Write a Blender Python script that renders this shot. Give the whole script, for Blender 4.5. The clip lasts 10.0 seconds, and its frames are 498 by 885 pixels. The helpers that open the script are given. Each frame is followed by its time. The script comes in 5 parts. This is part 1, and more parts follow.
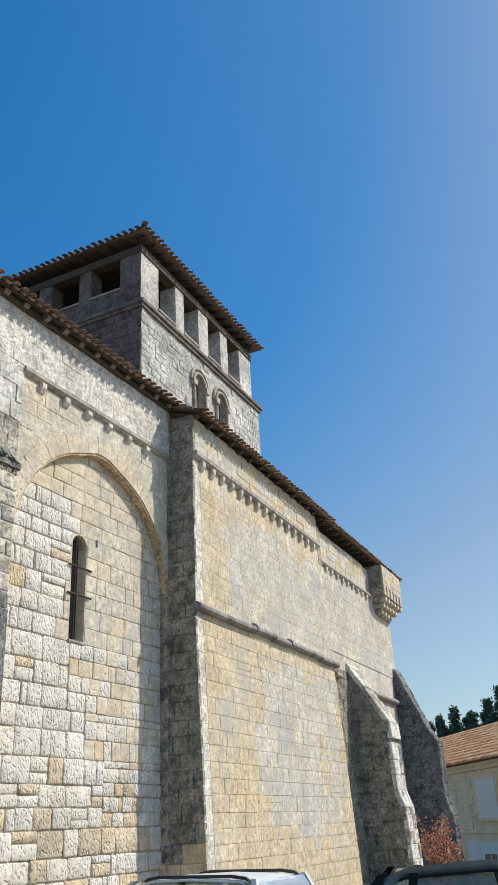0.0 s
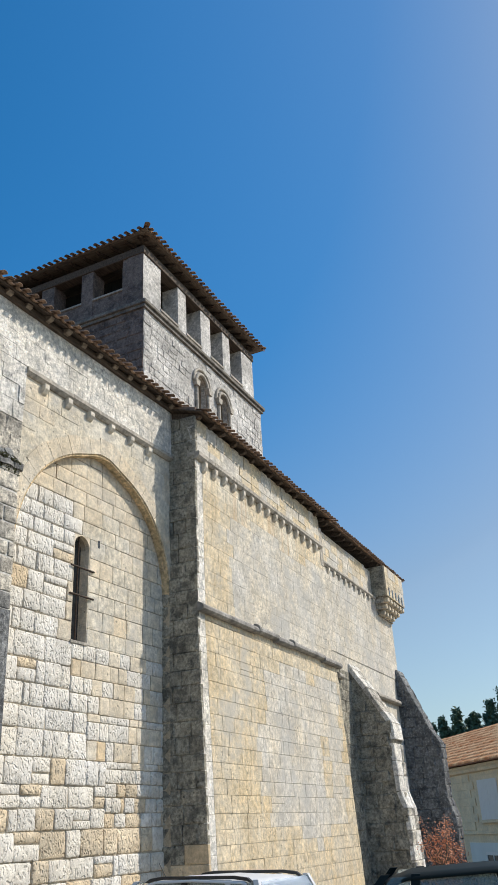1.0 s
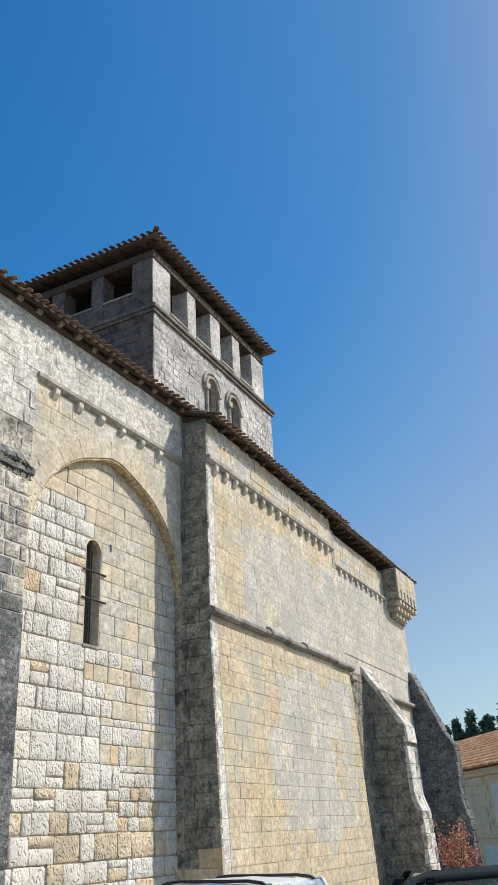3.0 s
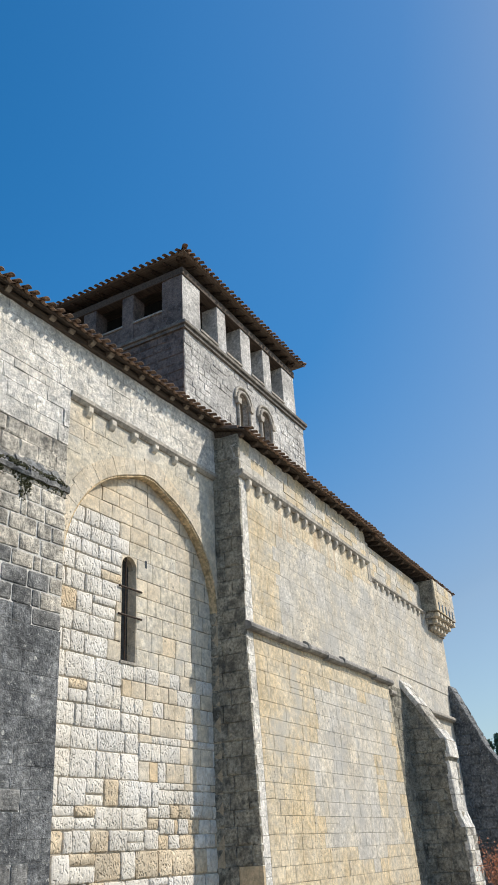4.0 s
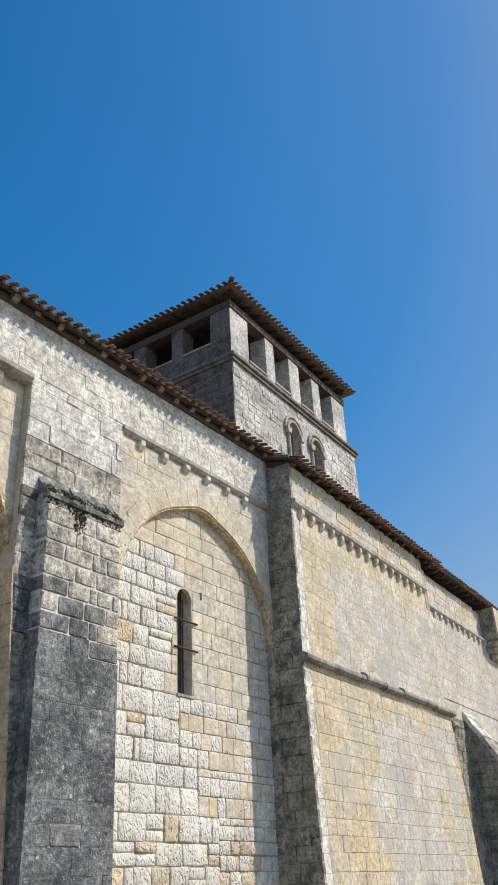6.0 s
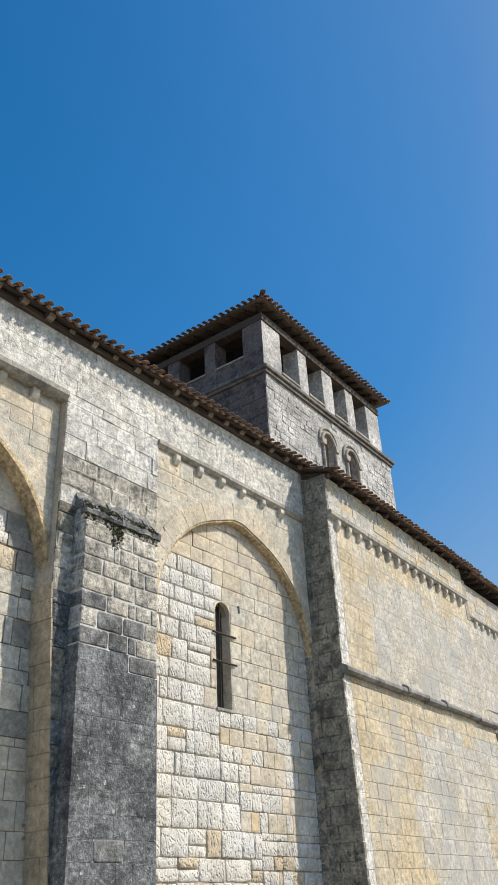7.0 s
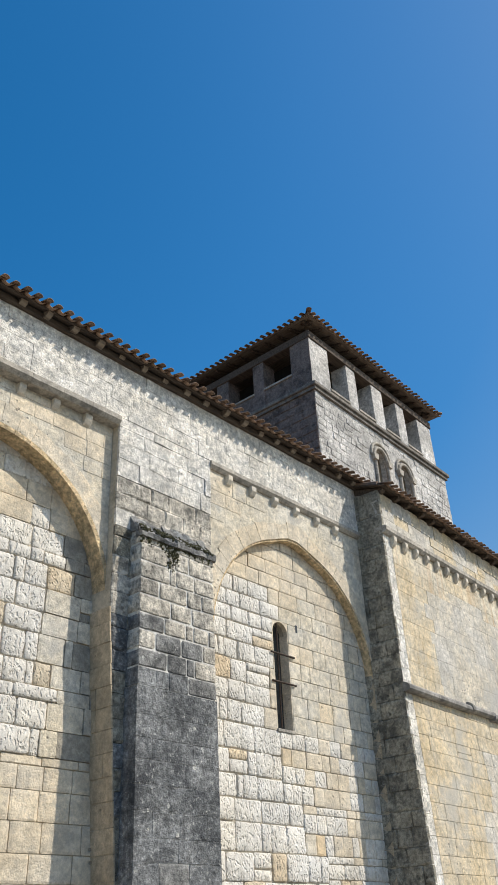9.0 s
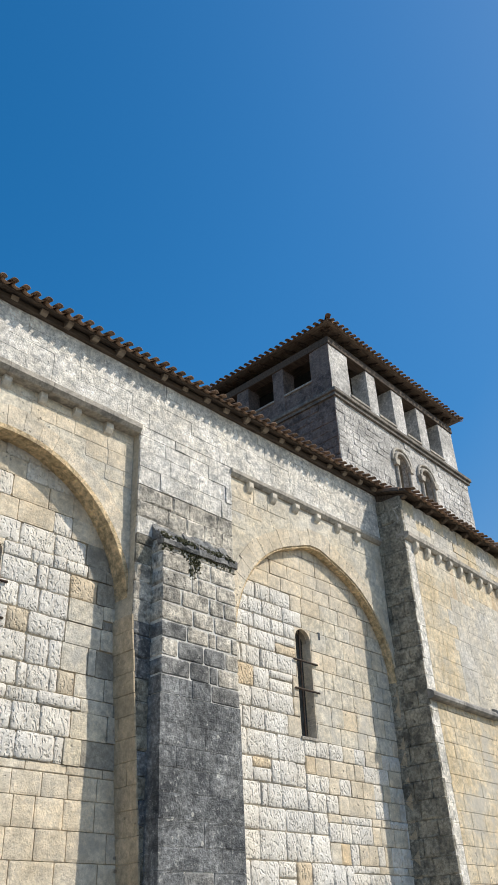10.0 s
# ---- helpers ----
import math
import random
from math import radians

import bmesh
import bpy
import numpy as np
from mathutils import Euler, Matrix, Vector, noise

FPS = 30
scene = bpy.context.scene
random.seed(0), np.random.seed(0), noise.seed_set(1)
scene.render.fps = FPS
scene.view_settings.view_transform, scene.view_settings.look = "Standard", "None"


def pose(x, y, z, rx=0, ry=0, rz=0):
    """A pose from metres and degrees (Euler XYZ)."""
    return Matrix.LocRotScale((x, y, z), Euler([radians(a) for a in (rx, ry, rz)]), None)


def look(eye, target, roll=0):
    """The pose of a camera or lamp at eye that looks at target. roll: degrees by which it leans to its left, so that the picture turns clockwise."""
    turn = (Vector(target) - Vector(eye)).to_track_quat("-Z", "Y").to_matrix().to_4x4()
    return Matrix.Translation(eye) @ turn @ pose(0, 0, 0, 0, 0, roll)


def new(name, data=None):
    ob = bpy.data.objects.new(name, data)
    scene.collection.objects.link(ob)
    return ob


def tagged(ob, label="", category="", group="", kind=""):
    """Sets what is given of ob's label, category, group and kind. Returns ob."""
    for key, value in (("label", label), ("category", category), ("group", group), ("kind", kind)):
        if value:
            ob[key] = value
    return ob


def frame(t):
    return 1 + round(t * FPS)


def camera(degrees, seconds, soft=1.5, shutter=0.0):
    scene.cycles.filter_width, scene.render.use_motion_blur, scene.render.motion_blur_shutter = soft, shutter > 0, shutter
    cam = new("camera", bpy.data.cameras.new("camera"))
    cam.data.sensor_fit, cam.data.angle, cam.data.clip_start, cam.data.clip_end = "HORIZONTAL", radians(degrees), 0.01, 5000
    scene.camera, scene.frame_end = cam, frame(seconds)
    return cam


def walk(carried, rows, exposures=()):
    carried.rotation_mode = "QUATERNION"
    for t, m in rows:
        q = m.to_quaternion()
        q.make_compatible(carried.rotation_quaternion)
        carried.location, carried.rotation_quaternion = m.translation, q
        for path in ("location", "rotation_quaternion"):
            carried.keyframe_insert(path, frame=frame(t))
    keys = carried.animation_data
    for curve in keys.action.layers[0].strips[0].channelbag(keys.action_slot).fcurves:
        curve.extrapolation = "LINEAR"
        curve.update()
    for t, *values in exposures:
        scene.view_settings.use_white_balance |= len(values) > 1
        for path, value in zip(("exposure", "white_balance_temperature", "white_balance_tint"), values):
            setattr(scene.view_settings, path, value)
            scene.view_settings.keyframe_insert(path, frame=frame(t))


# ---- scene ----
cam = camera(34.12, 10.0, soft=0.9)
PATH = [
    (0.0, pose(0, -9.5, 1.6, 115.47, 2.82, -63.60)),
    (0.5, pose(0, -9.5, 1.6, 115.49, 2.78, -63.54)),
    (1.0, pose(0, -9.5, 1.6, 115.53, 2.76, -63.45)),
    (1.5, pose(0, -9.5, 1.6, 115.54, 2.72, -63.37)),
    (2.0, pose(0, -9.5, 1.6, 115.57, 2.65, -63.29)),
    (3.5, pose(0, -9.5, 1.6, 116.20, 2.96, -61.50)),
    (4.0, pose(0, -9.5, 1.6, 116.90, 2.94, -59.98)),
    (4.5, pose(0, -9.5, 1.6, 117.38, 2.86, -59.13)),
    (5.0, pose(0, -9.5, 1.6, 117.85, 2.79, -58.42)),
    (5.5, pose(0, -9.5, 1.6, 118.56, 2.72, -57.34)),
    (7.0, pose(0, -9.5, 1.6, 120.19, 2.47, -53.34)),
    (7.5, pose(0, -9.5, 1.6, 120.59, 2.49, -52.04)),
    (8.0, pose(0, -9.5, 1.6, 120.97, 2.53, -51.05)),
    (8.5, pose(0, -9.5, 1.6, 121.38, 2.37, -50.10)),
    (9.0, pose(0, -9.5, 1.6, 121.70, 2.37, -49.19)),
    (9.5, pose(0, -9.5, 1.6, 121.96, 2.25, -48.36)),
    (10.0, pose(0, -9.5, 1.6, 122.25, 2.13, -47.64)),
]
walk(cam, PATH)

# ---- world and sun ----
SUN_EL = 42.5
SUN_DIR = Vector((0.84, -1.0, 0)).normalized() * math.cos(radians(SUN_EL)) + Vector((0, 0, math.sin(radians(SUN_EL))))
world = bpy.data.worlds.new("sky")
scene.world = world
world.use_nodes = True
wn = world.node_tree.nodes
sky = wn.new("ShaderNodeTexSky")
sky.sky_type = "NISHITA"
sky.sun_disc = False
sky.sun_elevation = radians(SUN_EL)
sky.sun_rotation = math.atan2(SUN_DIR.x, SUN_DIR.y)
sky.altitude = 100
sky.air_density, sky.dust_density, sky.ozone_density = 1.0, 1.25, 2.2
tint = wn.new("ShaderNodeMix")
tint.data_type, tint.blend_type = "RGBA", "MULTIPLY"
tint.inputs["Factor"].default_value = 1.0
tint.inputs["B"].default_value = (0.975, 1.07, 1.065, 1.0)
vivid = wn.new("ShaderNodeHueSaturation")
# the bright haze low down and towards the sun is paler than the deep blue above
glow = wn.new("ShaderNodeRGBToBW")
haze = wn.new("ShaderNodeMapRange")
haze.inputs["From Min"].default_value, haze.inputs["From Max"].default_value = 2.1, 3.5
haze.inputs["To Min"].default_value, haze.inputs["To Max"].default_value = 1.38, 0.95
dim = wn.new("ShaderNodeMapRange")
dim.inputs["From Min"].default_value, dim.inputs["From Max"].default_value = 1.6, 3.4
dim.inputs["To Min"].default_value, dim.inputs["To Max"].default_value = 1.03, 0.73
world.node_tree.links.new(sky.outputs[0], glow.inputs[0])
world.node_tree.links.new(glow.outputs[0], haze.inputs["Value"])
world.node_tree.links.new(glow.outputs[0], dim.inputs["Value"])
world.node_tree.links.new(haze.outputs[0], vivid.inputs["Saturation"])
world.node_tree.links.new(dim.outputs[0], vivid.inputs["Value"])
world.node_tree.links.new(sky.outputs[0], tint.inputs["A"])
world.node_tree.links.new(tint.outputs["Result"], vivid.inputs["Color"])
world.node_tree.links.new(vivid.outputs[0], wn["Background"].inputs[0])
wn["Background"].inputs[1].default_value = 0.160

sun = new("sun", bpy.data.lights.new("sun", "SUN"))
sun.data.energy = 3.75
sun.data.angle = radians(0.53)
sun.data.color = (1.0, 0.915, 0.79)
sun.matrix_world = look(SUN_DIR * 50, (0, 0, 0))


# ---- materials ----
def rgba(c):
    return (c[0], c[1], c[2], 1.0)


def stone(name, base, other, stain, stain_amount=0.35, stain_scale=1.6, grain=1.0, bump=0.35, rough=0.9, per_piece=0.25, streak=0.0, rubble=0.0, worm=0.0, depth=0.05, fleck=0.0, mottle=0.35, lichen=0.0, patch=0.35, holes=0.0):
    """Weathered limestone: two tones, lichen stains with their own shape, grain, pits; each piece a little apart."""
    m = bpy.data.materials.new(name)
    m.use_nodes = True
    n, l = m.node_tree.nodes, m.node_tree.links
    bsdf = n["Principled BSDF"]
    bsdf.inputs["Roughness"].default_value = rough
    geo = n.new("ShaderNodeNewGeometry")
    info = n.new("ShaderNodeObjectInfo")

    def tex(scale, detail, rough_=0.6, stretch=None):
        t = n.new("ShaderNodeTexNoise")
        t.inputs["Scale"].default_value, t.inputs["Detail"].default_value, t.inputs["Roughness"].default_value = scale, detail, rough_
        if stretch:
            mp = n.new("ShaderNodeMapping")
            mp.inputs["Scale"].default_value = stretch
            l.new(geo.outputs["Position"], mp.inputs["Vector"])
            l.new(mp.outputs[0], t.inputs["Vector"])
        else:
            l.new(geo.outputs["Position"], t.inputs["Vector"])
        return t.outputs["Fac"]

    def ramp(fac, a, b, lo=0.0, hi=1.0):
        r = n.new("ShaderNodeMapRange")
        r.inputs["From Min"].default_value, r.inputs["From Max"].default_value = a, b
        r.inputs["To Min"].default_value, r.inputs["To Max"].default_value = lo, hi
        l.new(fac, r.inputs["Value"])
        return r.outputs[0]

    def mix(fac, a, b, mode="MIX"):
        x = n.new("ShaderNodeMix")
        x.data_type, x.blend_type = "RGBA", mode
        for sock, val in ((x.inputs["Factor"], fac), (x.inputs["A"], a), (x.inputs["B"], b)):
            if hasattr(val, "default_value"):
                l.new(val, sock)
            else:
                sock.default_value = val
        return x.outputs["Result"]

    def add(a, b, op="ADD"):
        x = n.new("ShaderNodeMath")
        x.operation = op
        for sock, val in zip(x.inputs, (a, b)):
            if hasattr(val, "default_value"):
                l.new(val, sock)
            else:
                sock.default_value = val
        return x.outputs[0]

    tone = ramp(add(tex(0.9, 4), add(info.outputs["Random"], per_piece, "MULTIPLY")), 0.35, 0.62 + per_piece)
    col = mix(tone, rgba(base), rgba(other))
    piece = ramp(info.outputs["Random"], 0, 1, 1 - 0.6 * per_piece, 1 + 0.5 * per_piece)
    col = mix(1.0, col, piece, "MULTIPLY")
    fine = tex(38 * grain, 5, 0.6)
    col = mix(0.25, col, ramp(fine, 0.3, 0.7, 0.55, 1.35), "MULTIPLY")
    col = mix(mottle, col, ramp(tex(10 * grain, 6, 0.66), 0.36, 0.62, 0.35, 1.5), "MULTIPLY")
    # broad weathering: paler and darker areas, and smaller blotches within them
    col = mix(patch, col, ramp(add(tex(1.3, 5, 0.65), add(tex(4.5, 6, 0.7), 0.7, "MULTIPLY")), 0.68, 1.02, 0.45, 1.35), "MULTIPLY")
    spots = ramp(tex(stain_scale, 8, 0.72), 0.62 - 0.3 * stain_amount, 0.72 - 0.2 * stain_amount)
    speck = ramp(tex(14 * grain, 5, 0.7), 0.54, 0.64)
    stains = add(add(spots, 0.75, "MULTIPLY"), add(speck, 0.55 * stain_amount + 0.12, "MULTIPLY"), "MAXIMUM")
    if streak:
        run = ramp(tex(1.0, 5, 0.65, (3.5, 3.5, 0.22)), 0.5, 0.7)
        stains = add(stains, add(run, streak, "MULTIPLY"), "MAXIMUM")
    col = mix(stains, col, rgba(stain))
    if fleck:
        col = mix(add(ramp(tex(13, 8, 0.85), 0.575, 0.62), fleck, "MULTIPLY"), col, rgba((0.55, 0.54, 0.50)))
    if lichen:
        # round pale lichen spots, some large and some small
        vs = n.new("ShaderNodeTexVoronoi")
        vs.inputs["Scale"].default_value = 5.5
        l.new(geo.outputs["Position"], vs.inputs["Vector"])
        sep = n.new("ShaderNodeSeparateColor")
        l.new(vs.outputs["Color"], sep.inputs[0])
        size = ramp(sep.outputs[0], 0.5, 1.0, 0.0, 0.22)
        dot = ramp(add(add(size, vs.outputs["Distance"], "SUBTRACT"), add(fine, 0.3, "MULTIPLY")), 0.15, 0.2)
        col = mix(add(dot, lichen, "MULTIPLY"), col, rgba((0.58, 0.57, 0.53)))
    cells = None
    if rubble:
        vo = n.new("ShaderNodeTexVoronoi")
        vo.feature = "DISTANCE_TO_EDGE"
        mp = n.new("ShaderNodeMapping")
        mp.inputs["Scale"].default_value = (rubble, rubble, rubble * 1.7)
        l.new(geo.outputs["Position"], mp.inputs["Vector"])
        l.new(mp.outputs[0], vo.inputs["Vector"])
        cells = ramp(vo.outputs["Distance"], 0.0, 0.12)
        col = mix(0.35, col, ramp(cells, 0, 1, 1.5, 0.9), "MULTIPLY")
    pits = tex(20 * grain, 5, 0.65)
    if holes:
        # sparse weathered holes of uneven size
        vh = n.new("ShaderNodeTexVoronoi")
        vh.inputs["Scale"].default_value = 9.0
        l.new(geo.outputs["Position"], vh.inputs["Vector"])
        sh = n.new("ShaderNodeSeparateColor")
        l.new(vh.outputs["Color"], sh.inputs[0])
        wide = ramp(sh.outputs[1], 0.55, 1.0, 0.0, 0.26)
        hole = ramp(add(add(wide, vh.outputs["Distance"], "SUBTRACT"), add(fine, 0.2, "MULTIPLY")), 0.10, 0.17)
        col = mix(add(hole, holes, "MULTIPLY"), col, rgba(tuple(0.45 * v for v in stain)))
        pits = add(pits, add(hole, 0.8, "MULTIPLY"), "SUBTRACT")
    if worm:
        # eaten by weather into close dimples with rounded ridges between
        warp = n.new("ShaderNodeTexNoise")
        warp.inputs["Scale"].default_value, warp.inputs["Detail"].default_value = 7.0, 3
        l.new(geo.outputs["Position"], warp.inputs["Vector"])
        ma = n.new("ShaderNodeVectorMath")
        ma.operation = "MULTIPLY_ADD"
        ma.inputs[1].default_value = (0.16, 0.16, 0.22)
        l.new(warp.outputs["Color"], ma.inputs[0])
        l.new(geo.outputs["Position"], ma.inputs[2])
        mw = n.new("ShaderNodeMapping")
        mw.inputs["Scale"].default_value = (1.25, 1.0, 0.72)
        l.new(ma.outputs[0], mw.inputs["Vector"])
        vw = n.new("ShaderNodeTexVoronoi")
        vw.feature = "SMOOTH_F1"
        vw.inputs["Scale"].default_value, vw.inputs["Smoothness"].default_value = 16.0, 0.7
        l.new(mw.outputs[0], vw.inputs["Vector"])
        pits = add(ramp(vw.outputs["Distance"], 0.12, 0.5), add(tex(26, 4, 0.6), 0.35, "MULTIPLY"))
        col = mix(worm, col, mix(pits, rgba((0.40, 0.34, 0.25)), col))
    l.new(col, bsdf.inputs["Base Color"])
    bp = n.new("ShaderNodeBump")
    bp.inputs["Strength"].default_value, bp.inputs["Distance"].default_value = bump, depth
    height = add(pits, add(fine, 0.35, "MULTIPLY"))
    if cells:
        height = add(height, add(cells, 0.6, "MULTIPLY"))
    l.new(height, bp.inputs["Height"])
    l.new(bp.outputs[0], bsdf.inputs["Normal"])
    return m


def plain(name, a, b, scale=6.0, rough=0.7, metal=0.0, bump=0.15, per_piece=0.0, stretch=(1, 1, 1), distance=0.01):
    """A surface with two tones of noise, fine relief and a slight change from piece to piece."""
    m = bpy.data.materials.new(name)
    m.use_nodes = True
    n, l = m.node_tree.nodes, m.node_tree.links
    bsdf = n["Principled BSDF"]
    bsdf.inputs["Roughness"].default_value, bsdf.inputs["Metallic"].default_value = rough, metal
    co = n.new("ShaderNodeTexCoord")
    mp = n.new("ShaderNodeMapping")
    mp.inputs["Scale"].default_value = stretch
    l.new(co.outputs["Object"], mp.inputs["Vector"])
    t = n.new("ShaderNodeTexNoise")
    t.inputs["Scale"].default_value, t.inputs["Detail"].default_value = scale, 6
    l.new(mp.outputs[0], t.inputs["Vector"])
    info = n.new("ShaderNodeObjectInfo")
    ad = n.new("ShaderNodeMath")
    ad.operation = "MULTIPLY_ADD"
    ad.inputs[1].default_value = per_piece
    l.new(info.outputs["Random"], ad.inputs[0])
    l.new(t.outputs["Fac"], ad.inputs[2])
    r = n.new("ShaderNodeMapRange")
    r.inputs["From Min"].default_value, r.inputs["From Max"].default_value = 0.35, 0.65 + per_piece
    l.new(ad.outputs[0], r.inputs["Value"])
    x = n.new("ShaderNodeMix")
    x.data_type = "RGBA"
    x.inputs["A"].default_value, x.inputs["B"].default_value = rgba(a), rgba(b)
    l.new(r.outputs[0], x.inputs["Factor"])
    l.new(x.outputs["Result"], bsdf.inputs["Base Color"])
    if bump:
        bp = n.new("ShaderNodeBump")
        bp.inputs["Strength"].default_value, bp.inputs["Distance"].default_value = bump, distance
        l.new(t.outputs["Fac"], bp.inputs["Height"])
        l.new(bp.outputs[0], bsdf.inputs["Normal"])
    return m


M_PALE = stone("limestone_pale", (0.76, 0.685, 0.565), (0.74, 0.62, 0.45), (0.42, 0.385, 0.33), 0.30, bump=0.9, per_piece=0.10, mottle=0.28, depth=0.022, holes=0.6, patch=0.4)
M_WHITE = stone("limestone_white_rough", (0.80, 0.77, 0.72), (0.77, 0.71, 0.61), (0.56, 0.51, 0.44), 0.10, grain=0.8, bump=0.9, worm=0.25, depth=0.022, per_piece=0.10, mottle=0.18)
M_RUBBLE = stone("limestone_rough_ochre", (0.72, 0.64, 0.51), (0.66, 0.51, 0.33), (0.44, 0.39, 0.32), 0.18, grain=0.8, bump=0.9, worm=0.25, depth=0.022, per_piece=0.3, mottle=0.3)
M_GREYASH = stone("limestone_grey_patina", (0.70, 0.655, 0.565), (0.71, 0.62, 0.47), (0.50, 0.48, 0.44), 0.44, 1.4, bump=0.9, per_piece=0.08, mottle=0.45, depth=0.022, holes=0.5)
M_OCHRE = stone("limestone_ochre", (0.68, 0.51, 0.31), (0.68, 0.56, 0.40), (0.40, 0.33, 0.24), 0.15, per_piece=0.16, mottle=0.3, depth=0.018, holes=0.5)
M_UPPER = stone("limestone_grey_upper", (0.90, 0.865, 0.81), (0.86, 0.80, 0.70), (0.33, 0.33, 0.32), 0.38, 5.0, grain=1.2, bump=1.0, per_piece=0.03, patch=0.55, mottle=0.48, depth=0.032, holes=0.4)
M_TRANS = stone("limestone_transept", (0.68, 0.645, 0.585), (0.72, 0.64, 0.51), (0.50, 0.485, 0.455), 0.44, 0.8, bump=1.0, streak=0.5, per_piece=0.03, mottle=0.42, depth=0.026, holes=0.6, patch=0.4)
M_TRANSO = stone("limestone_transept_warm", (0.73, 0.64, 0.49), (0.74, 0.59, 0.37), (0.53, 0.505, 0.455), 0.36, 0.8, bump=1.0, streak=0.45, per_piece=0.05, mottle=0.42, depth=0.026, holes=0.6, patch=0.4)
# black lichen on the nave buttress; elsewhere it stands in for shade
M_DARK = stone("limestone_lichen_and_shade", (0.34, 0.345, 0.345), (0.19, 0.196, 0.20), (0.030, 0.034, 0.040), 0.56, 2.6, grain=1.3, bump=1.0, streak=0.35, per_piece=0.04, patch=0.8, fleck=0.85, mottle=0.75, depth=0.035, lichen=0.9, holes=0.4)
M_BUTT = stone("buttress_stone_mid", (0.72, 0.67, 0.585), (0.60, 0.54, 0.45), (0.070, 0.071, 0.066), 0.40, 4.0, grain=1.3, bump=1.0, per_piece=0.22, patch=0.8, mottle=0.65, depth=0.03, fleck=0.3, lichen=0.5, holes=0.6)
M_MIDB = stone("buttress_stone_dark", (0.38, 0.37, 0.35), (0.27, 0.268, 0.26), (0.035, 0.038, 0.042), 0.54, 3.2, grain=1.2, bump=1.0, streak=0.3, per_piece=0.22, patch=0.7, mottle=0.55, depth=0.03, fleck=0.6, lichen=0.6, holes=0.5)
M_TRIMD = stone("trim_stone_dark", (0.27, 0.24, 0.205), (0.20, 0.18, 0.155), (0.08, 0.075, 0.07), 0.5, 3.5, grain=1.3, mottle=0.5, depth=0.02)
# stone for sides away from the sun: lichen flecks, shade in the colour
M_SHADE = stone("brown_lichen_and_shade_stone", (0.50, 0.455, 0.36), (0.37, 0.34, 0.27), (0.055, 0.054, 0.047), 0.52, 3.0, grain=1.5, bump=1.0, per_piece=0.10, patch=0.45, mottle=0.7, depth=0.04, fleck=0.55, holes=0.6)
# brown stone of the tower's west faces, darkened to hold their shade
M_WEST = stone("tower_stone_shaded", (0.265, 0.205, 0.175), (0.185, 0.143, 0.124), (0.045, 0.037, 0.034), 0.40, 3.0, grain=1.1, bump=1.0, per_piece=0.35, mottle=0.5, depth=0.03, fleck=0.3)
M_TOWER = stone("tower_stone_grey", (0.80, 0.77, 0.735), (0.66, 0.63, 0.59), (0.15, 0.148, 0.145), 0.38, 2.6, grain=1.2, bump=1.0, per_piece=0.14, fleck=0.6, mottle=0.45, depth=0.03, patch=0.8, holes=0.5)
M_TRIM = stone("trim_stone", (0.52, 0.475, 0.41), (0.45, 0.405, 0.34), (0.15, 0.145, 0.135), 0.42, 3.5, grain=1.3, mottle=0.4, depth=0.02)
M_JAMB = stone("jamb_stone_brown", (0.60, 0.49, 0.34), (0.54, 0.43, 0.30), (0.32, 0.27, 0.20), 0.35, 3.0, grain=1.1, per_piece=0.14, bump=0.8, mottle=0.35, depth=0.02, holes=0.5)
M_JOINT = stone("lime_mortar", (0.60, 0.52, 0.41), (0.52, 0.45, 0.34), (0.24, 0.21, 0.16), 0.3, mottle=0.2, depth=0.02)
M_MORTAR = stone("white_mortar", (0.80, 0.78, 0.73), (0.70, 0.67, 0.61), (0.30, 0.295, 0.28), 0.22, 4.0, mottle=0.3, depth=0.02)
M_WOOD = plain("roof_timber", (0.055, 0.040, 0.030), (0.13, 0.095, 0.068), 3, 0.85, stretch=(1, 6, 6), bump=0.3)
M_PLATE = plain("weathered_beam", (0.17, 0.13, 0.10), (0.31, 0.25, 0.19), 3, 0.85, stretch=(1, 5, 5), bump=0.3)
M_TILE = plain("canal_tile", (0.11, 0.072, 0.05), (0.40, 0.26, 0.175), 7, 0.85, per_piece=0.3, bump=0.4)
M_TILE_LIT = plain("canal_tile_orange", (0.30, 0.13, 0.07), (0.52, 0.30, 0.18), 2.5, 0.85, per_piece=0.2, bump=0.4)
M_IRON = plain("rusty_iron", (0.03, 0.025, 0.022), (0.08, 0.05, 0.035), 20, 0.7, metal=0.4)
# near-black boards that darken the belfry openings
M_GLOOM = plain("belfry_dark_boards", (0.010, 0.009, 0.008), (0.022, 0.019, 0.016), 3, 0.9, stretch=(8, 8, 1))
# dusty glass of the panes; on uncut holes it stands in for shade
M_VOID = plain("dusty_glass_and_hole_shade", (0.035, 0.038, 0.04), (0.07, 0.072, 0.072), 8, 0.22, bump=0.1)
M_MOSS = plain("moss", (0.03, 0.032, 0.016), (0.10, 0.095, 0.045), 30, 0.95, bump=0.5)


# ---- building helpers ----
def part(name, bm, material, parent=None, label="", smooth=False):
    me = bpy.data.meshes.new(name)
    bm.normal_update()
    bm.to_mesh(me)
    bm.free()
    if material:
        me.materials.append(material)
    if smooth:
        me.shade_smooth()
    ob = new(name, me)
    if parent:
        ob.parent = parent
    if label:
        ob["label"] = label
    return ob


def empty(name, m, label, category, group="", kind=""):
    ob = new(name)
    ob.matrix_world = m
    return tagged(ob, label, category, group, kind)


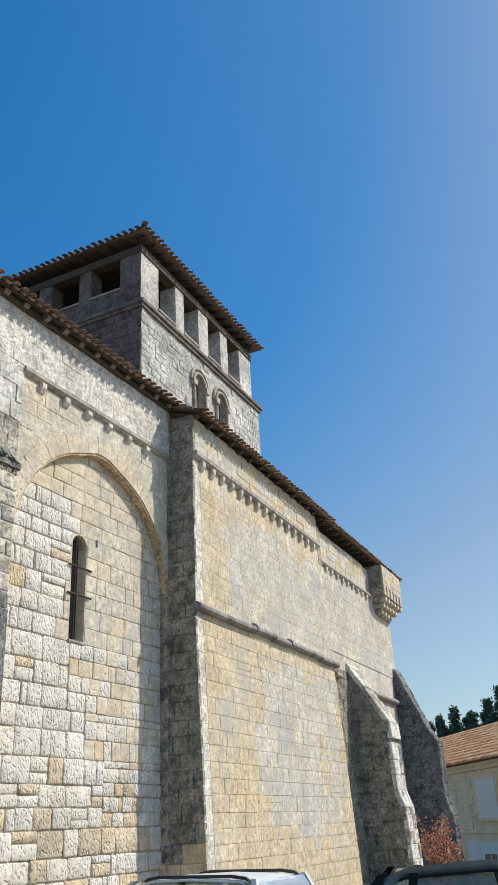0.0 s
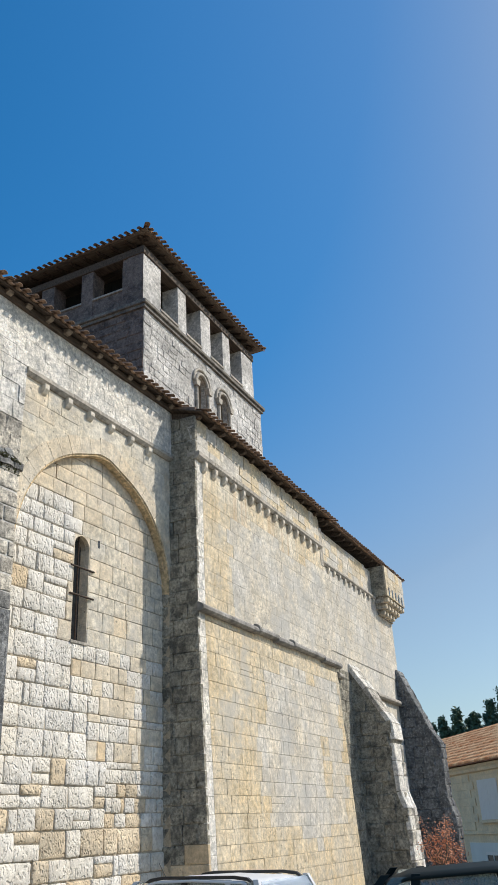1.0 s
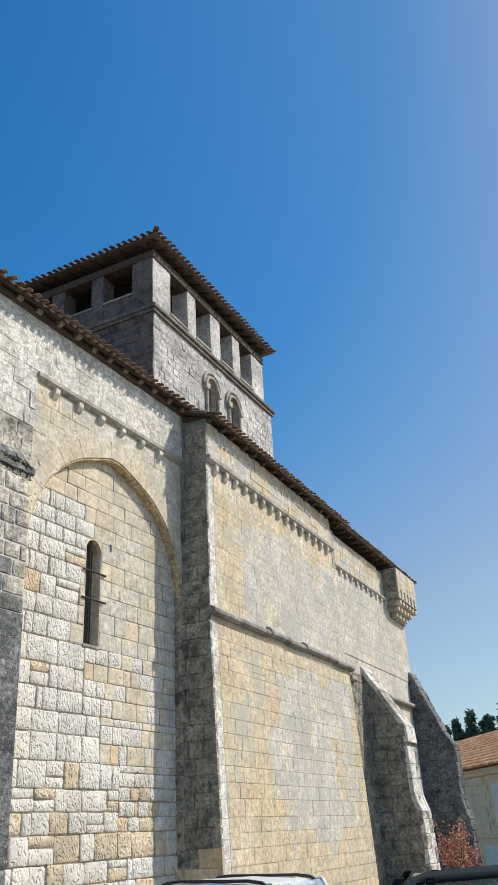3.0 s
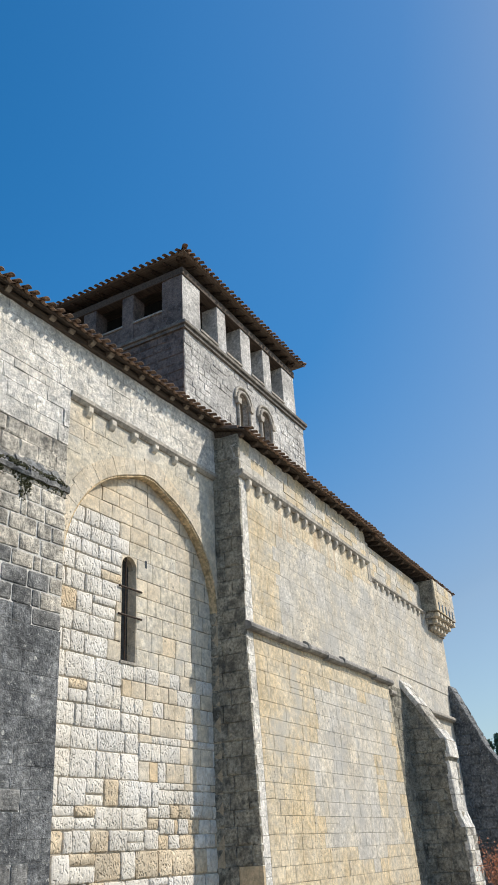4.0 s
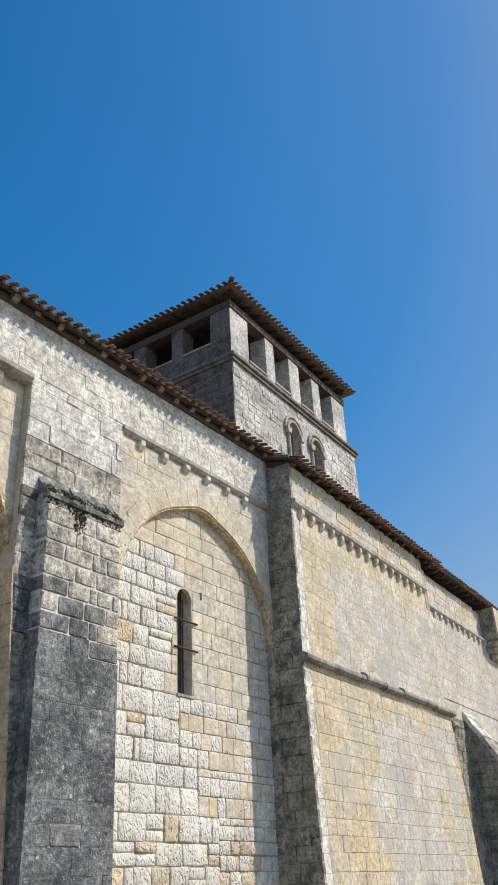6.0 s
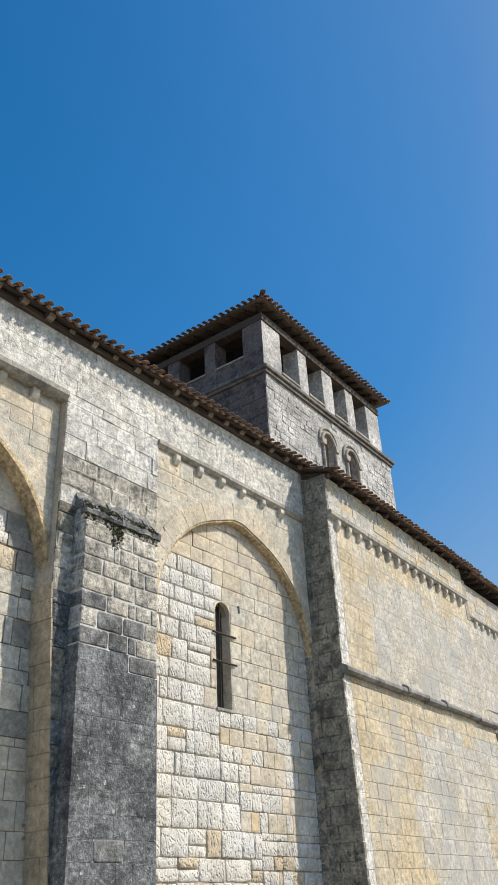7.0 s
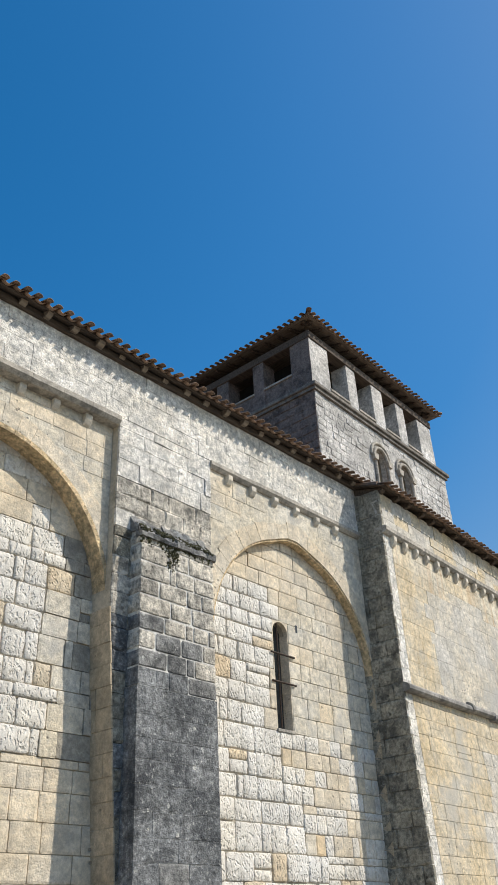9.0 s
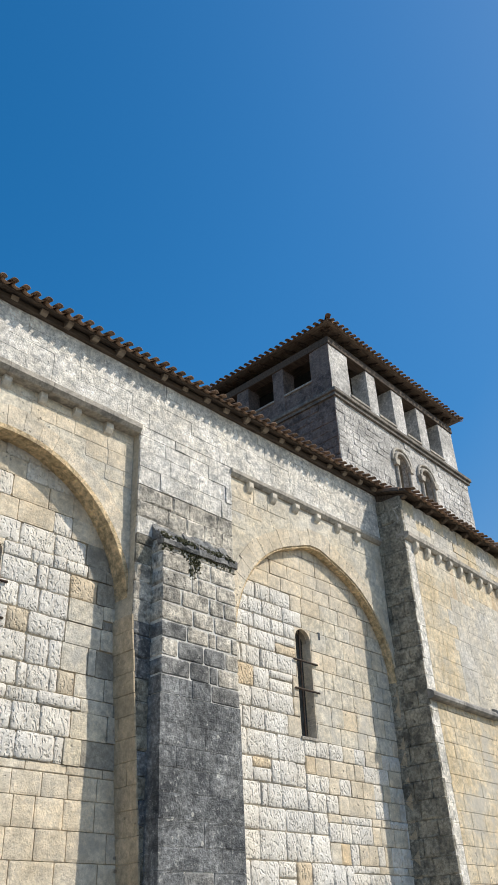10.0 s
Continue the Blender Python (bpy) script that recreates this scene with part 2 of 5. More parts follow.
def box(bm, x0, x1, y0, y1, z0, z1, bevel=0.0):
    r = bmesh.ops.create_cube(bm, size=1)
    bmesh.ops.transform(bm, verts=r["verts"], matrix=Matrix.LocRotScale(((x0 + x1) / 2, (y0 + y1) / 2, (z0 + z1) / 2), None, (x1 - x0, y1 - y0, z1 - z0)))
    if bevel:
        bmesh.ops.bevel(bm, geom=list({e for v in r["verts"] for e in v.link_edges}), offset=bevel, segments=1, affect="EDGES")
    return bm


def one_box(x0, x1, y0, y1, z0, z1, bevel=0.0):
    return box(bmesh.new(), x0, x1, y0, y1, z0, z1, bevel)


def prism(bm, outline, lo, hi, axis="x"):
    """A closed outline (pairs) pushed along an axis: pairs are (y, z) for x, (x, z) for y, (x, y) for z."""
    def at(p, d):
        return {"x": (d, p[0], p[1]), "y": (p[0], d, p[1]), "z": (p[0], p[1], d)}[axis]
    a = [bm.verts.new(at(p, lo)) for p in outline]
    b = [bm.verts.new(at(p, hi)) for p in outline]
    bm.faces.new(a)
    bm.faces.new(list(reversed(b)))
    for i in range(len(outline)):
        j = (i + 1) % len(outline)
        bm.faces.new((a[j], a[i], b[i], b[j]))
    bmesh.ops.recalc_face_normals(bm, faces=bm.faces)
    return bm


def arc(cx, cz, r, a0, a1, steps):
    return [(cx + r * math.cos(radians(a0 + (a1 - a0) * i / steps)), cz + r * math.sin(radians(a0 + (a1 - a0) * i / steps))) for i in range(steps + 1)]


def pointed(cx, cz, r, a0, a1, steps):
    """A round arch whose crown rises to a blunt point."""
    pts = []
    for i in range(steps + 1):
        a = a0 + (a1 - a0) * i / steps
        k = r / math.cos(radians(20 - max(abs(a - 90), 4.5))) if abs(a - 90) < 20 else r
        pts.append((cx + k * math.cos(radians(a)), cz + k * math.sin(radians(a))))
    return pts


def roughened(bm, amount, scale=3.0, cuts=0):
    """Uneven, worn faces."""
    if cuts:
        bmesh.ops.subdivide_edges(bm, edges=list(bm.edges), cuts=cuts, use_grid_fill=True)
    for v in bm.verts:
        v.co += noise.noise_vector(v.co * scale) * amount
    return bm


rng = random.Random(7)


def stone_mesh(name, material, rough, seed, chamfer=0.16, wear=0.004):
    """A unit block, -0.5..0.5 wide and high, its face at y = 0 and its back at y = 1, with a worn edge and an uneven face."""
    r = random.Random(seed)
    nx, nz = 4, 3
    bm = bmesh.new()
    xs, zs = (-0.5, -0.42, 0.0, 0.42, 0.5), (-0.5, -0.38, 0.38, 0.5)
    grid = []
    for i in range(nx + 1):
        row = []
        for k in range(nz + 1):
            edge = i in (0, nx) or k in (0, nz)
            y = (chamfer if edge else 0.0) + (r.uniform(-1, 1) * rough * (0.3 if edge else 1.0))
            x, z = xs[i] + (0 if i in (0, nx) else r.uniform(-0.04, 0.04)), zs[k] + (0 if k in (0, nz) else r.uniform(-0.05, 0.05))
            if edge:
                # worn rims, most at the corners
                pull = wear * r.uniform(0.2, 1.6) * (2.2 if i in (0, nx) and k in (0, nz) else 1.0)
                x -= pull * (1 if i == nx else -1 if i == 0 else 0)
                z -= pull * (1 if k == nz else -1 if k == 0 else 0)
            row.append(bm.verts.new((x, y, z)))
        grid.append(row)
    for i in range(nx):
        for k in range(nz):
            bm.faces.new((grid[i][k], grid[i + 1][k], grid[i + 1][k + 1], grid[i][k + 1]))
    rim = [grid[i][0] for i in range(nx + 1)] + [grid[nx][k] for k in range(1, nz + 1)] + [grid[i][nz] for i in range(nx - 1, -1, -1)] + [grid[0][k] for k in range(nz - 1, 0, -1)]
    back = [bm.verts.new((v.co.x, 1.0, v.co.z)) for v in rim]
    for i in range(len(rim)):
        j = (i + 1) % len(rim)
        bm.faces.new((rim[j], rim[i], back[i], back[j]))
    bm.normal_update()
    me = bpy.data.meshes.new(name)
    bm.to_mesh(me)
    bm.free()
    me.materials.append(material)
    return me


def pillow_mesh(name, material, rough, seed, round_=0.30, wear=0.02):
    """A unit block like stone_mesh's, its face swollen like a cushion, its corners worn round."""
    r = random.Random(seed)
    nx, nz = 6, 4
    bm = bmesh.new()
    xs, zs = (-0.5, -0.455, -0.27, 0.0, 0.27, 0.455, 0.5), (-0.5, -0.40, 0.0, 0.40, 0.5)
    skew = [r.uniform(-1, 1) * wear for _ in range(4)]
    grid = []
    for i in range(nx + 1):
        row = []
        for k in range(nz + 1):
            ex, ez = i in (0, nx), k in (0, nz)
            x, z = xs[i], zs[k]
            y = round_ * (0.75 if ex != ez else 1.0 if ex else 0.0) + r.uniform(-1, 1) * rough * (0.4 if ex or ez else 1.0)
            if i in (1, nx - 1) and k in (1, nz - 1):
                y += round_ * 0.18
            if ex:
                x -= math.copysign(wear * r.uniform(0.1, 1.0) + (0.030 if ez else 0), x) + skew[0 if i else 1] * z
            if ez:
                z -= math.copysign(wear * 1.3 * r.uniform(0.1, 1.0) + (0.045 if ex else 0), z) + skew[2 if k else 3] * x
            if not ex and not ez:
                x, z = x + r.uniform(-0.03, 0.03), z + r.uniform(-0.04, 0.04)
            row.append(bm.verts.new((x, y, z)))
        grid.append(row)
    for i in range(nx):
        for k in range(nz):
            bm.faces.new((grid[i][k], grid[i + 1][k], grid[i + 1][k + 1], grid[i][k + 1]))
    rim = [grid[i][0] for i in range(nx + 1)] + [grid[nx][k] for k in range(1, nz + 1)] + [grid[i][nz] for i in range(nx - 1, -1, -1)] + [grid[0][k] for k in range(nz - 1, 0, -1)]
    back = [bm.verts.new((v.co.x, 1.0, v.co.z)) for v in rim]
    for i in range(len(rim)):
        j = (i + 1) % len(rim)
        bm.faces.new((rim[j], rim[i], back[i], back[j]))
    bm.normal_update()
    me = bpy.data.meshes.new(name)
    bm.to_mesh(me)
    bm.free()
    me.shade_smooth()
    me.materials.append(material)
    return me


ROUGH_W = [pillow_mesh("stone", M_WHITE, 0.13, i) for i in range(12)]
ROUGH_C = [pillow_mesh("stone", M_WHITE, 0.06, 220 + i, 0.15, 0.010) for i in range(6)]
ROUGH_P = [stone_mesh("stone", M_PALE, 0.05, 20 + i, 0.07, 0.006) for i in range(5)]
ROUGH_R = [pillow_mesh("stone", M_RUBBLE, 0.15, 240 + i, 0.32, 0.025) for i in range(8)]
ROUGH_G = [stone_mesh("stone", M_GREYASH, 0.05, 260 + i, 0.06, 0.006) for i in range(5)]
# greyer limestone, darkened to carry the shade at bay A's right
M_DUSKY = stone("limestone_grey_shaded", (0.46, 0.43, 0.37), (0.40, 0.36, 0.29), (0.22, 0.21, 0.19), 0.4, 2.0, bump=0.9, per_piece=0.15, mottle=0.45, depth=0.024, holes=0.5)
ROUGH_DG = [stone_mesh("stone", M_DUSKY, 0.08, 320 + i, 0.07, 0.008) for i in range(5)]
ROUGH_O = [stone_mesh("stone", M_OCHRE, 0.12, 40 + i, 0.10) for i in range(4)]
ROUGH_B = [stone_mesh("stone", M_BUTT, 0.25, 60 + i) for i in range(5)]
ROUGH_D = [stone_mesh("stone", M_DARK, 0.2, 80 + i, 0.1, 0.01) for i in range(5)]
DEEP_B = [pillow_mesh("stone", M_BUTT, 0.015, 140 + i, 0.022, 0.026) for i in range(5)]
DEEP_M = [pillow_mesh("stone", M_MIDB, 0.012, 150 + i, 0.016, 0.016) for i in range(5)]
DEEP_D = [stone_mesh("stone", M_DARK, 0.03, 160 + i, 0.008, 0.0) for i in range(5)]
ROUGH_S = [stone_mesh("stone", M_SHADE, 0.2, 180 + i, 0.08, 0.008) for i in range(5)]
ROUGH_J = [stone_mesh("stone", M_JAMB, 0.12, 200 + i, 0.1) for i in range(4)]
ROUGH_T = [stone_mesh("stone", M_TRANS, 0.05, 100 + i, 0.012, 0.004) for i in range(5)]
ROUGH_TO = [stone_mesh("stone", M_TRANSO, 0.06, 280 + i, 0.025, 0.006) for i in range(5)]
M_DRIPPED = stone("limestone_rust_streaked", (0.74, 0.68, 0.57), (0.75, 0.64, 0.46), (0.58, 0.40, 0.22), 0.10, 0.8, bump=1.0, streak=0.95, per_piece=0.05, mottle=0.4, depth=0.026, holes=0.5, patch=0.4)
ROUGH_DR = [stone_mesh("stone", M_DRIPPED, 0.05, 340 + i, 0.012, 0.004) for i in range(4)]
ROUGH_U = [stone_mesh("stone", M_UPPER, 0.15, 120 + i, 0.03, 0.003) for i in range(5)]
ROUGH_TS = [stone_mesh("stone", M_TOWER, 0.2, 300 + i, 0.12, 0.03) for i in range(6)]
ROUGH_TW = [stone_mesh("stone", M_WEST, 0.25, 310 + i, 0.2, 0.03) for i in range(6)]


def course_stones(parent, x0, x1, z0, z1, face, choose, height, width, depth=0.09, gap=0.012, keep=None, jitter=0.008, ragged=0.0):
    """Blocks in courses over a field; face(x, z) is the plane of their fronts, choose(x, z, rnd) the mesh, keep(...) whether one stands."""
    z = z0
    while z < z1 - 0.05:
        h = height(z) * rng.uniform(0.88, 1.12)
        h = min(h, z1 - z) if z1 - z - h > 0.12 else z1 - z
        x = x0(z + h / 2) if callable(x0) else x0
        xe = x1(z + h / 2) if callable(x1) else x1
        while x < xe - 0.03:
            w = width(x, z) * rng.uniform(0.65, 1.4)
            if xe - x - w < 0.15:
                w = xe - x
            cx, cz = x + w / 2, z + h / 2
            if keep is None or keep(x, x + w, z, z + h):
                pieces = [(cx, cz, w, h)]
                rag = ragged(cx, cz) if callable(ragged) else ragged
                q = rng.random()
                if q < 0.10 * rag and h > 0.3:
                    k = rng.uniform(0.35, 0.65)
                    pieces = [(cx, z + h * k / 2, w, h * k), (cx, z + h * (1 + k) / 2, w, h * (1 - k))]
                elif q < 0.30 * rag and w > 0.42:
                    k = rng.uniform(0.25, 0.4)
                    pieces = [(x + w * k / 2, cz, w * k, h), (x + w * (1 + k) / 2, cz, w * (1 - k), h)]
                for px, pz, pw, ph in pieces:
                    ob = new("stone", choose(px, pz, rng))
                    ob.parent = parent
                    y = face(px, pz) + rng.uniform(-jitter, jitter) * (1 + rag)
                    slope = (face(px, pz + 0.1) - face(px, pz - 0.1)) / 0.2
                    g_w, g_h = (gap * rng.uniform(0.3, 1.0 + 0.7 * rag), gap * rng.uniform(0.3, 1.0 + 0.7 * rag)) if rag else (gap, gap)
                    ob.matrix_basis = Matrix.LocRotScale((px, y, pz + rag * rng.uniform(-0.006, 0.006)), Euler((-math.atan(slope), rag * rng.uniform(-0.012, 0.012), 0)), (pw - g_w, depth, ph - g_h))
            x += w
        z += h


def flat(y):
    """A face in one plane."""
    return lambda a, z: y


def arch_wall(bm, x0, x1, z0, top, cx, cz, r, y0, y1, steps=28, curve=arc):
    """A slab from y0 to y1 with a round-headed opening of radius r round (cx, cz), open down to z0."""
    pts = curve(cx, cz, r, 180, 0, steps)
    low = [(cx - r, z0)] + pts + [(cx + r, z0)]
    outer = [(x0, z0)] + [(min(max(p[0], x0), x1), top) for p in pts] + [(x1, z0)]
    outer[1], outer[-2] = (x0, top), (x1, top)
    for i in range(len(low) - 1):
        a, b, c, d = low[i], low[i + 1], outer[i + 1], outer[i]
        if max(abs(a[0] - d[0]), abs(a[1] - d[1])) < 1e-6:
            continue
        quad = []
        for p in (a, b, c, d):
            if p not in quad:
                quad.append(p)
        if len(quad) < 3 or max(p[0] for p in quad) - min(p[0] for p in quad) < 1e-5:
            continue
        prism(bm, quad, y0, y1, "y")
    bmesh.ops.remove_doubles(bm, verts=bm.verts, dist=0.0005)
    return bm



# ---- ground ----
GROUND = -0.15


def fall(x):
    """The square is level, and drops towards the houses."""
    t = min(max((x - 32.0) / 9.0, 0.0), 1.0)
    return GROUND - 2.9 * t * t * (3 - 2 * t)


bm = bmesh.new()
cols = [-1500, -300, -60, -20, 0, 10, 20, 28, 32, 33.5, 35, 36.5, 38, 39.5, 41, 50, 80, 200, 1500]
lines_ = [-1500, -300, -60, -20, -10, 0, 20, 60, 300, 1500]
grid = [[bm.verts.new((x, y, fall(x))) for y in lines_] for x in cols]
for i in range(len(cols) - 1):
    for j in range(len(lines_) - 1):
        bm.faces.new((grid[i][j], grid[i + 1][j], grid[i + 1][j + 1], grid[i][j + 1]))
M_GROUND = plain("gravelled_square", (0.17, 0.15, 0.12), (0.25, 0.22, 0.175), 4, 0.95, bump=0.4)
tagged(part("ground", bm, M_GROUND), "grey gravelled square round the old church", "ground", kind="structure")

# The three runs of wall: each its own slightly turned frame, x along the wall, y into it.
NAVE = pose(12.7, 0, 0, 0, 0, -2.0) @ pose(-12.7, 0, 0)
TRAN = pose(15.476, -0.74, 0, 0, 0, 1.2) @ pose(-15.476, 0, 0)


# ---- roofs ----
def canal_tile_mesh(name, length, radius, thick, hollow, material):
    """A half-round tile, tapered, its lower end at y = 0 and running to +y."""
    bm_ = bmesh.new()
    n = 8
    ends = []
    for y, s in ((0.0, 1.0), (length, 0.85)):
        for rad in (radius * s, (radius - thick) * s):
            pts = []
            for i in range(n + 1):
                a = math.pi * i / n
                x, z = -rad * math.cos(a), rad * math.sin(a) * 0.66
                pts.append(bm_.verts.new((x, y, -z if hollow else z)))
            ends.append(pts)
    o0, i0, o1, i1 = ends
    for i in range(n):
        bm_.faces.new((o0[i], o0[i + 1], o1[i + 1], o1[i]))
        bm_.faces.new((i0[i + 1], i0[i], i1[i], i1[i + 1]))
        bm_.faces.new((o0[i + 1], o0[i], i0[i], i0[i + 1]))
        bm_.faces.new((o1[i], o1[i + 1], i1[i + 1], i1[i]))
    for k in (0, n):
        bm_.faces.new((o0[k], i0[k], i1[k], o1[k]))
    bmesh.ops.recalc_face_normals(bm_, faces=bm_.faces)
    me = bpy.data.meshes.new(name)
    bm_.to_mesh(me)
    bm_.free()
    me.shade_smooth()
    me.materials.append(material)
    return me


COVER = canal_tile_mesh("tile", 0.46, 0.068, 0.014, False, M_TILE)
CHANNEL = canal_tile_mesh("tile", 0.46, 0.095, 0.016, True, M_TILE)


def eave_tiles(parent, x0, x1, pitch, step=0.22, rows_=1, seed=1, sag=0.0):
    """Cover and channel tiles along an eave on the line y = 0, z = 0 of the parent; the roof climbs to +y."""
    r = random.Random(seed)
    count = int((x1 - x0) / step)
    for row in range(rows_):
        for i in range(count):
            x = x0 + (i + 0.5) * step
            for mesh, dx, dz in ((CHANNEL, step / 2, 0.062), (COVER, 0.0, 0.050)):
                ob = new("tile", mesh)
                ob.parent = parent
                y = row * 0.36 - 0.12 + r.uniform(-0.03, 0.02) + (-0.04 if mesh is COVER else 0.05)
                ob.matrix_basis = Matrix.LocRotScale((x + dx + r.uniform(-0.012, 0.012), y * math.cos(pitch), y * math.sin(pitch) + dz + row * 0.012 + r.uniform(-0.008, 0.008)),
                                                     Euler((pitch + r.uniform(-0.03, 0.03), r.uniform(-0.05, 0.05), r.uniform(-0.04, 0.04))), (1, 1, 1))


def tile_field(bm_, x0, x1, y0, y1, pitch, step=0.22, lift=0.07):
    """The rest of a roof: rows of half-round ridges joined into one sheet."""
    n = int((x1 - x0) / step)
    for i in range(n):
        x = x0 + (i + 0.5) * step
        prof = [(x - 0.09, lift - 0.06), (x - 0.07, lift + 0.03), (x, lift + 0.075), (x + 0.07, lift + 0.03), (x + 0.09, lift - 0.06)]
        lo = [bm_.verts.new((p, y0 * math.cos(pitch), y0 * math.sin(pitch) + z)) for p, z in prof]
        hi = [bm_.verts.new((p, y1 * math.cos(pitch), y1 * math.sin(pitch) + z)) for p, z in prof]
        for k in range(4):
            bm_.faces.new((lo[k], lo[k + 1], hi[k + 1], hi[k]))
        bm_.faces.new(lo)
    return bm_


def rafter_bm(length, w, h):
    """A rafter's end that sticks out under the tiles, its lower corner cut to a curve; runs from y = 0 to +y."""
    bm_ = bmesh.new()
    curve = [(0.0, 0.0), (0.0, -h * 0.35), (0.05, -h * 0.62), (0.13, -h * 0.85), (0.24, -h), (length, -h), (length, 0.0)]
    prism(bm_, curve, -w / 2, w / 2, "x")
    return bm_


def lean_roof(name, label, frame_, x0, x1, z, y, depth, pitch_deg, rafter_step, seed, rows_=1, timber=M_WOOD):
    """A tiled slope with its boards, rafters and eave tiles; the eave's edge runs along x at (y, z)."""
    pitch = radians(pitch_deg)
    roof = empty(name, frame_ @ pose(0, y, z), label, "roof", kind="structure")
    tilt = Euler((pitch, 0, 0))
    r = random.Random(seed)
    deck = bmesh.new()
    bw = 0.17
    rows_n = 4
    for k in range(rows_n):
        box(deck, x0, x1, k * bw + 0.03, (k + 1) * bw + 0.022, -0.012 + r.uniform(-0.004, 0.004), 0.014)
    box(deck, x0, x1, rows_n * bw + 0.03, depth, -0.012, 0.014)
    d = part("deck", deck, M_WOOD, roof)
    d.rotation_euler = tilt
    mesh = None
    x = x0 + 0.2
    while x < x1 - 0.05:
        if mesh is None:
            rb = part("rafter", rafter_bm(1.0, 0.12, 0.15), timber, roof)
            mesh = rb.data
        else:
            rb = new("rafter", mesh)
            rb.parent = roof
        rb.matrix_basis = Matrix.LocRotScale((x + r.uniform(-0.04, 0.04), 0.10 * math.cos(pitch) + r.uniform(-0.05, 0.05), 0.0), Euler((pitch, r.uniform(-0.06, 0.06), r.uniform(-0.08, 0.08))), (r.uniform(0.85, 1.15), 1, r.uniform(0.9, 1.15)))
        x += rafter_step
    eave_tiles(roof, x0, x1, pitch, 0.22, rows_, seed)
    f = part("tile_field", tile_field(bmesh.new(), x0, x1, 0.36 * rows_ - 0.14, depth, pitch), M_TILE, roof)
    f["kind"] = "stuff"
    return roof


EAVE_N = 11.18
lean_roof("roof_nave", "old brown canal tile roof over exposed rafter ends", NAVE, 0.5, 15.75, EAVE_N + 0.03, -0.28, 7.0, 17, 0.56, 3, timber=M_PLATE)
lean_roof("roof_transept", "sagging canal tile roof with projecting rafters", TRAN, 15.36, 25.0, 10.88, -0.29, 2.0, 17, 0.62, 5)
lean_roof("roof_far_bay", "canal tile roof over the far bay and turret", TRAN, 24.3, 33.4, 10.80, -0.26, 6.0, 17, 0.62, 9)


# dark board added under the rafters for the eave's band of shade
plate = bmesh.new()
box(plate, 0.5, 15.7, -0.085, 0.02, 11.10, 11.225, 0.01)
tagged(part("wall_plate", plate, M_WOOD), "added dark board for the shade under the rafters", "beam", kind="structure").matrix_world = NAVE


# ---- nave wall ----
SPAN_Y, TYMP_B, SPAN_A_Y, TYMP_A = 0.06, 0.255, 0.21, 0.52
nave = empty("wall_nave", NAVE, "pale limestone nave wall with blind arches", "wall", kind="structure")
# solid core behind the stones, and a thick back
part("core", one_box(0.0, 15.9, 0.78, 1.5, GROUND - 0.5, 11.25), M_JOINT, nave)
bm = bmesh.new()
box(bm, 10.3, 12.36, TYMP_B + 0.036, 0.76, GROUND - 0.4, 9.7)
box(bm, 12.83, 15.8, TYMP_B + 0.036, 0.76, GROUND - 0.4, 9.7)
box(bm, 12.36, 12.83, TYMP_B + 0.036, 0.76, GROUND - 0.4, 4.98)
INF_B = part("infill", arch_wall(bm, 12.36, 12.83, 6.9, 9.7, 12.595, 6.9, 0.235, TYMP_B + 0.036, 0.76, 10), M_JOINT, nave)


bm = bmesh.new()
box(bm, 0.2, 5.50, TYMP_A + 0.036, 0.76, GROUND - 0.4, 9.7)
box(bm, 5.96, 8.40, TYMP_A + 0.036, 0.76, GROUND - 0.4, 9.7)
box(bm, 5.50, 5.96, TYMP_A + 0.036, 0.76, GROUND - 0.4, 4.98)
arch_wall(bm, 5.50, 5.96, 6.91, 9.7, 5.73, 6.91, 0.23, TYMP_A + 0.036, 0.76, 10)
INF_A = part("infill", bm, M_JOINT, nave)

# upper wall above the corbel table, and the flat strips between the arches
bm = one_box(0.2, 15.6, 0.03, 0.74, 9.93, 11.2)
roughened(bm, 0.02, 1.5, 3)
UPPER = part("upper_wall", bm, M_UPPER, nave, "grey lichened upper wall")
bm = bmesh.new()
prism(bm, [(8.10, 9.94), (8.10, 6.2), (8.62, GROUND - 0.3), (10.42, GROUND - 0.3), (10.42, 9.94)], 0.05, 0.74, "y")
STRIP = part("strip", bm, M_JOINT, nave)

# spandrels with the round arches cut through them
SPAN_B = part("spandrel", arch_wall(bmesh.new(), 10.42, 15.52, 6.3, 9.94, 12.97, 6.36, 2.54, SPAN_Y, TYMP_B + 0.07, 36, pointed), M_GREYASH, nave)
SPAN_A = part("spandrel", arch_wall(bmesh.new(), 2.9, 8.16, 6.2, 9.94, 5.66, 6.365, 2.535, SPAN_A_Y, 0.56, 32), M_GREYASH, nave)


def voussoirs(parent, cx, cz, r0, r1, y0, y1, a0, a1, count, material, curve=arc):
    for i in range(count):
        b0 = a0 + (a1 - a0) * i / count - 0.07
        b1 = a0 + (a1 - a0) * (i + 1) / count + 0.07
        mid = (b0 + b1) / 2
        rr = r1 + (rng.uniform(-0.05, 0.05) if r1 - r0 > 0.2 else 0.0)
        ring_ = curve(cx, cz, r0, b0, b1, 2) + list(reversed(curve(cx, cz, rr, b0, b1, 2)))
        bm_ = prism(bmesh.new(), ring_, y0 - rng.uniform(0, 0.008), y1, "y")
        part("voussoir", bm_, material, parent)


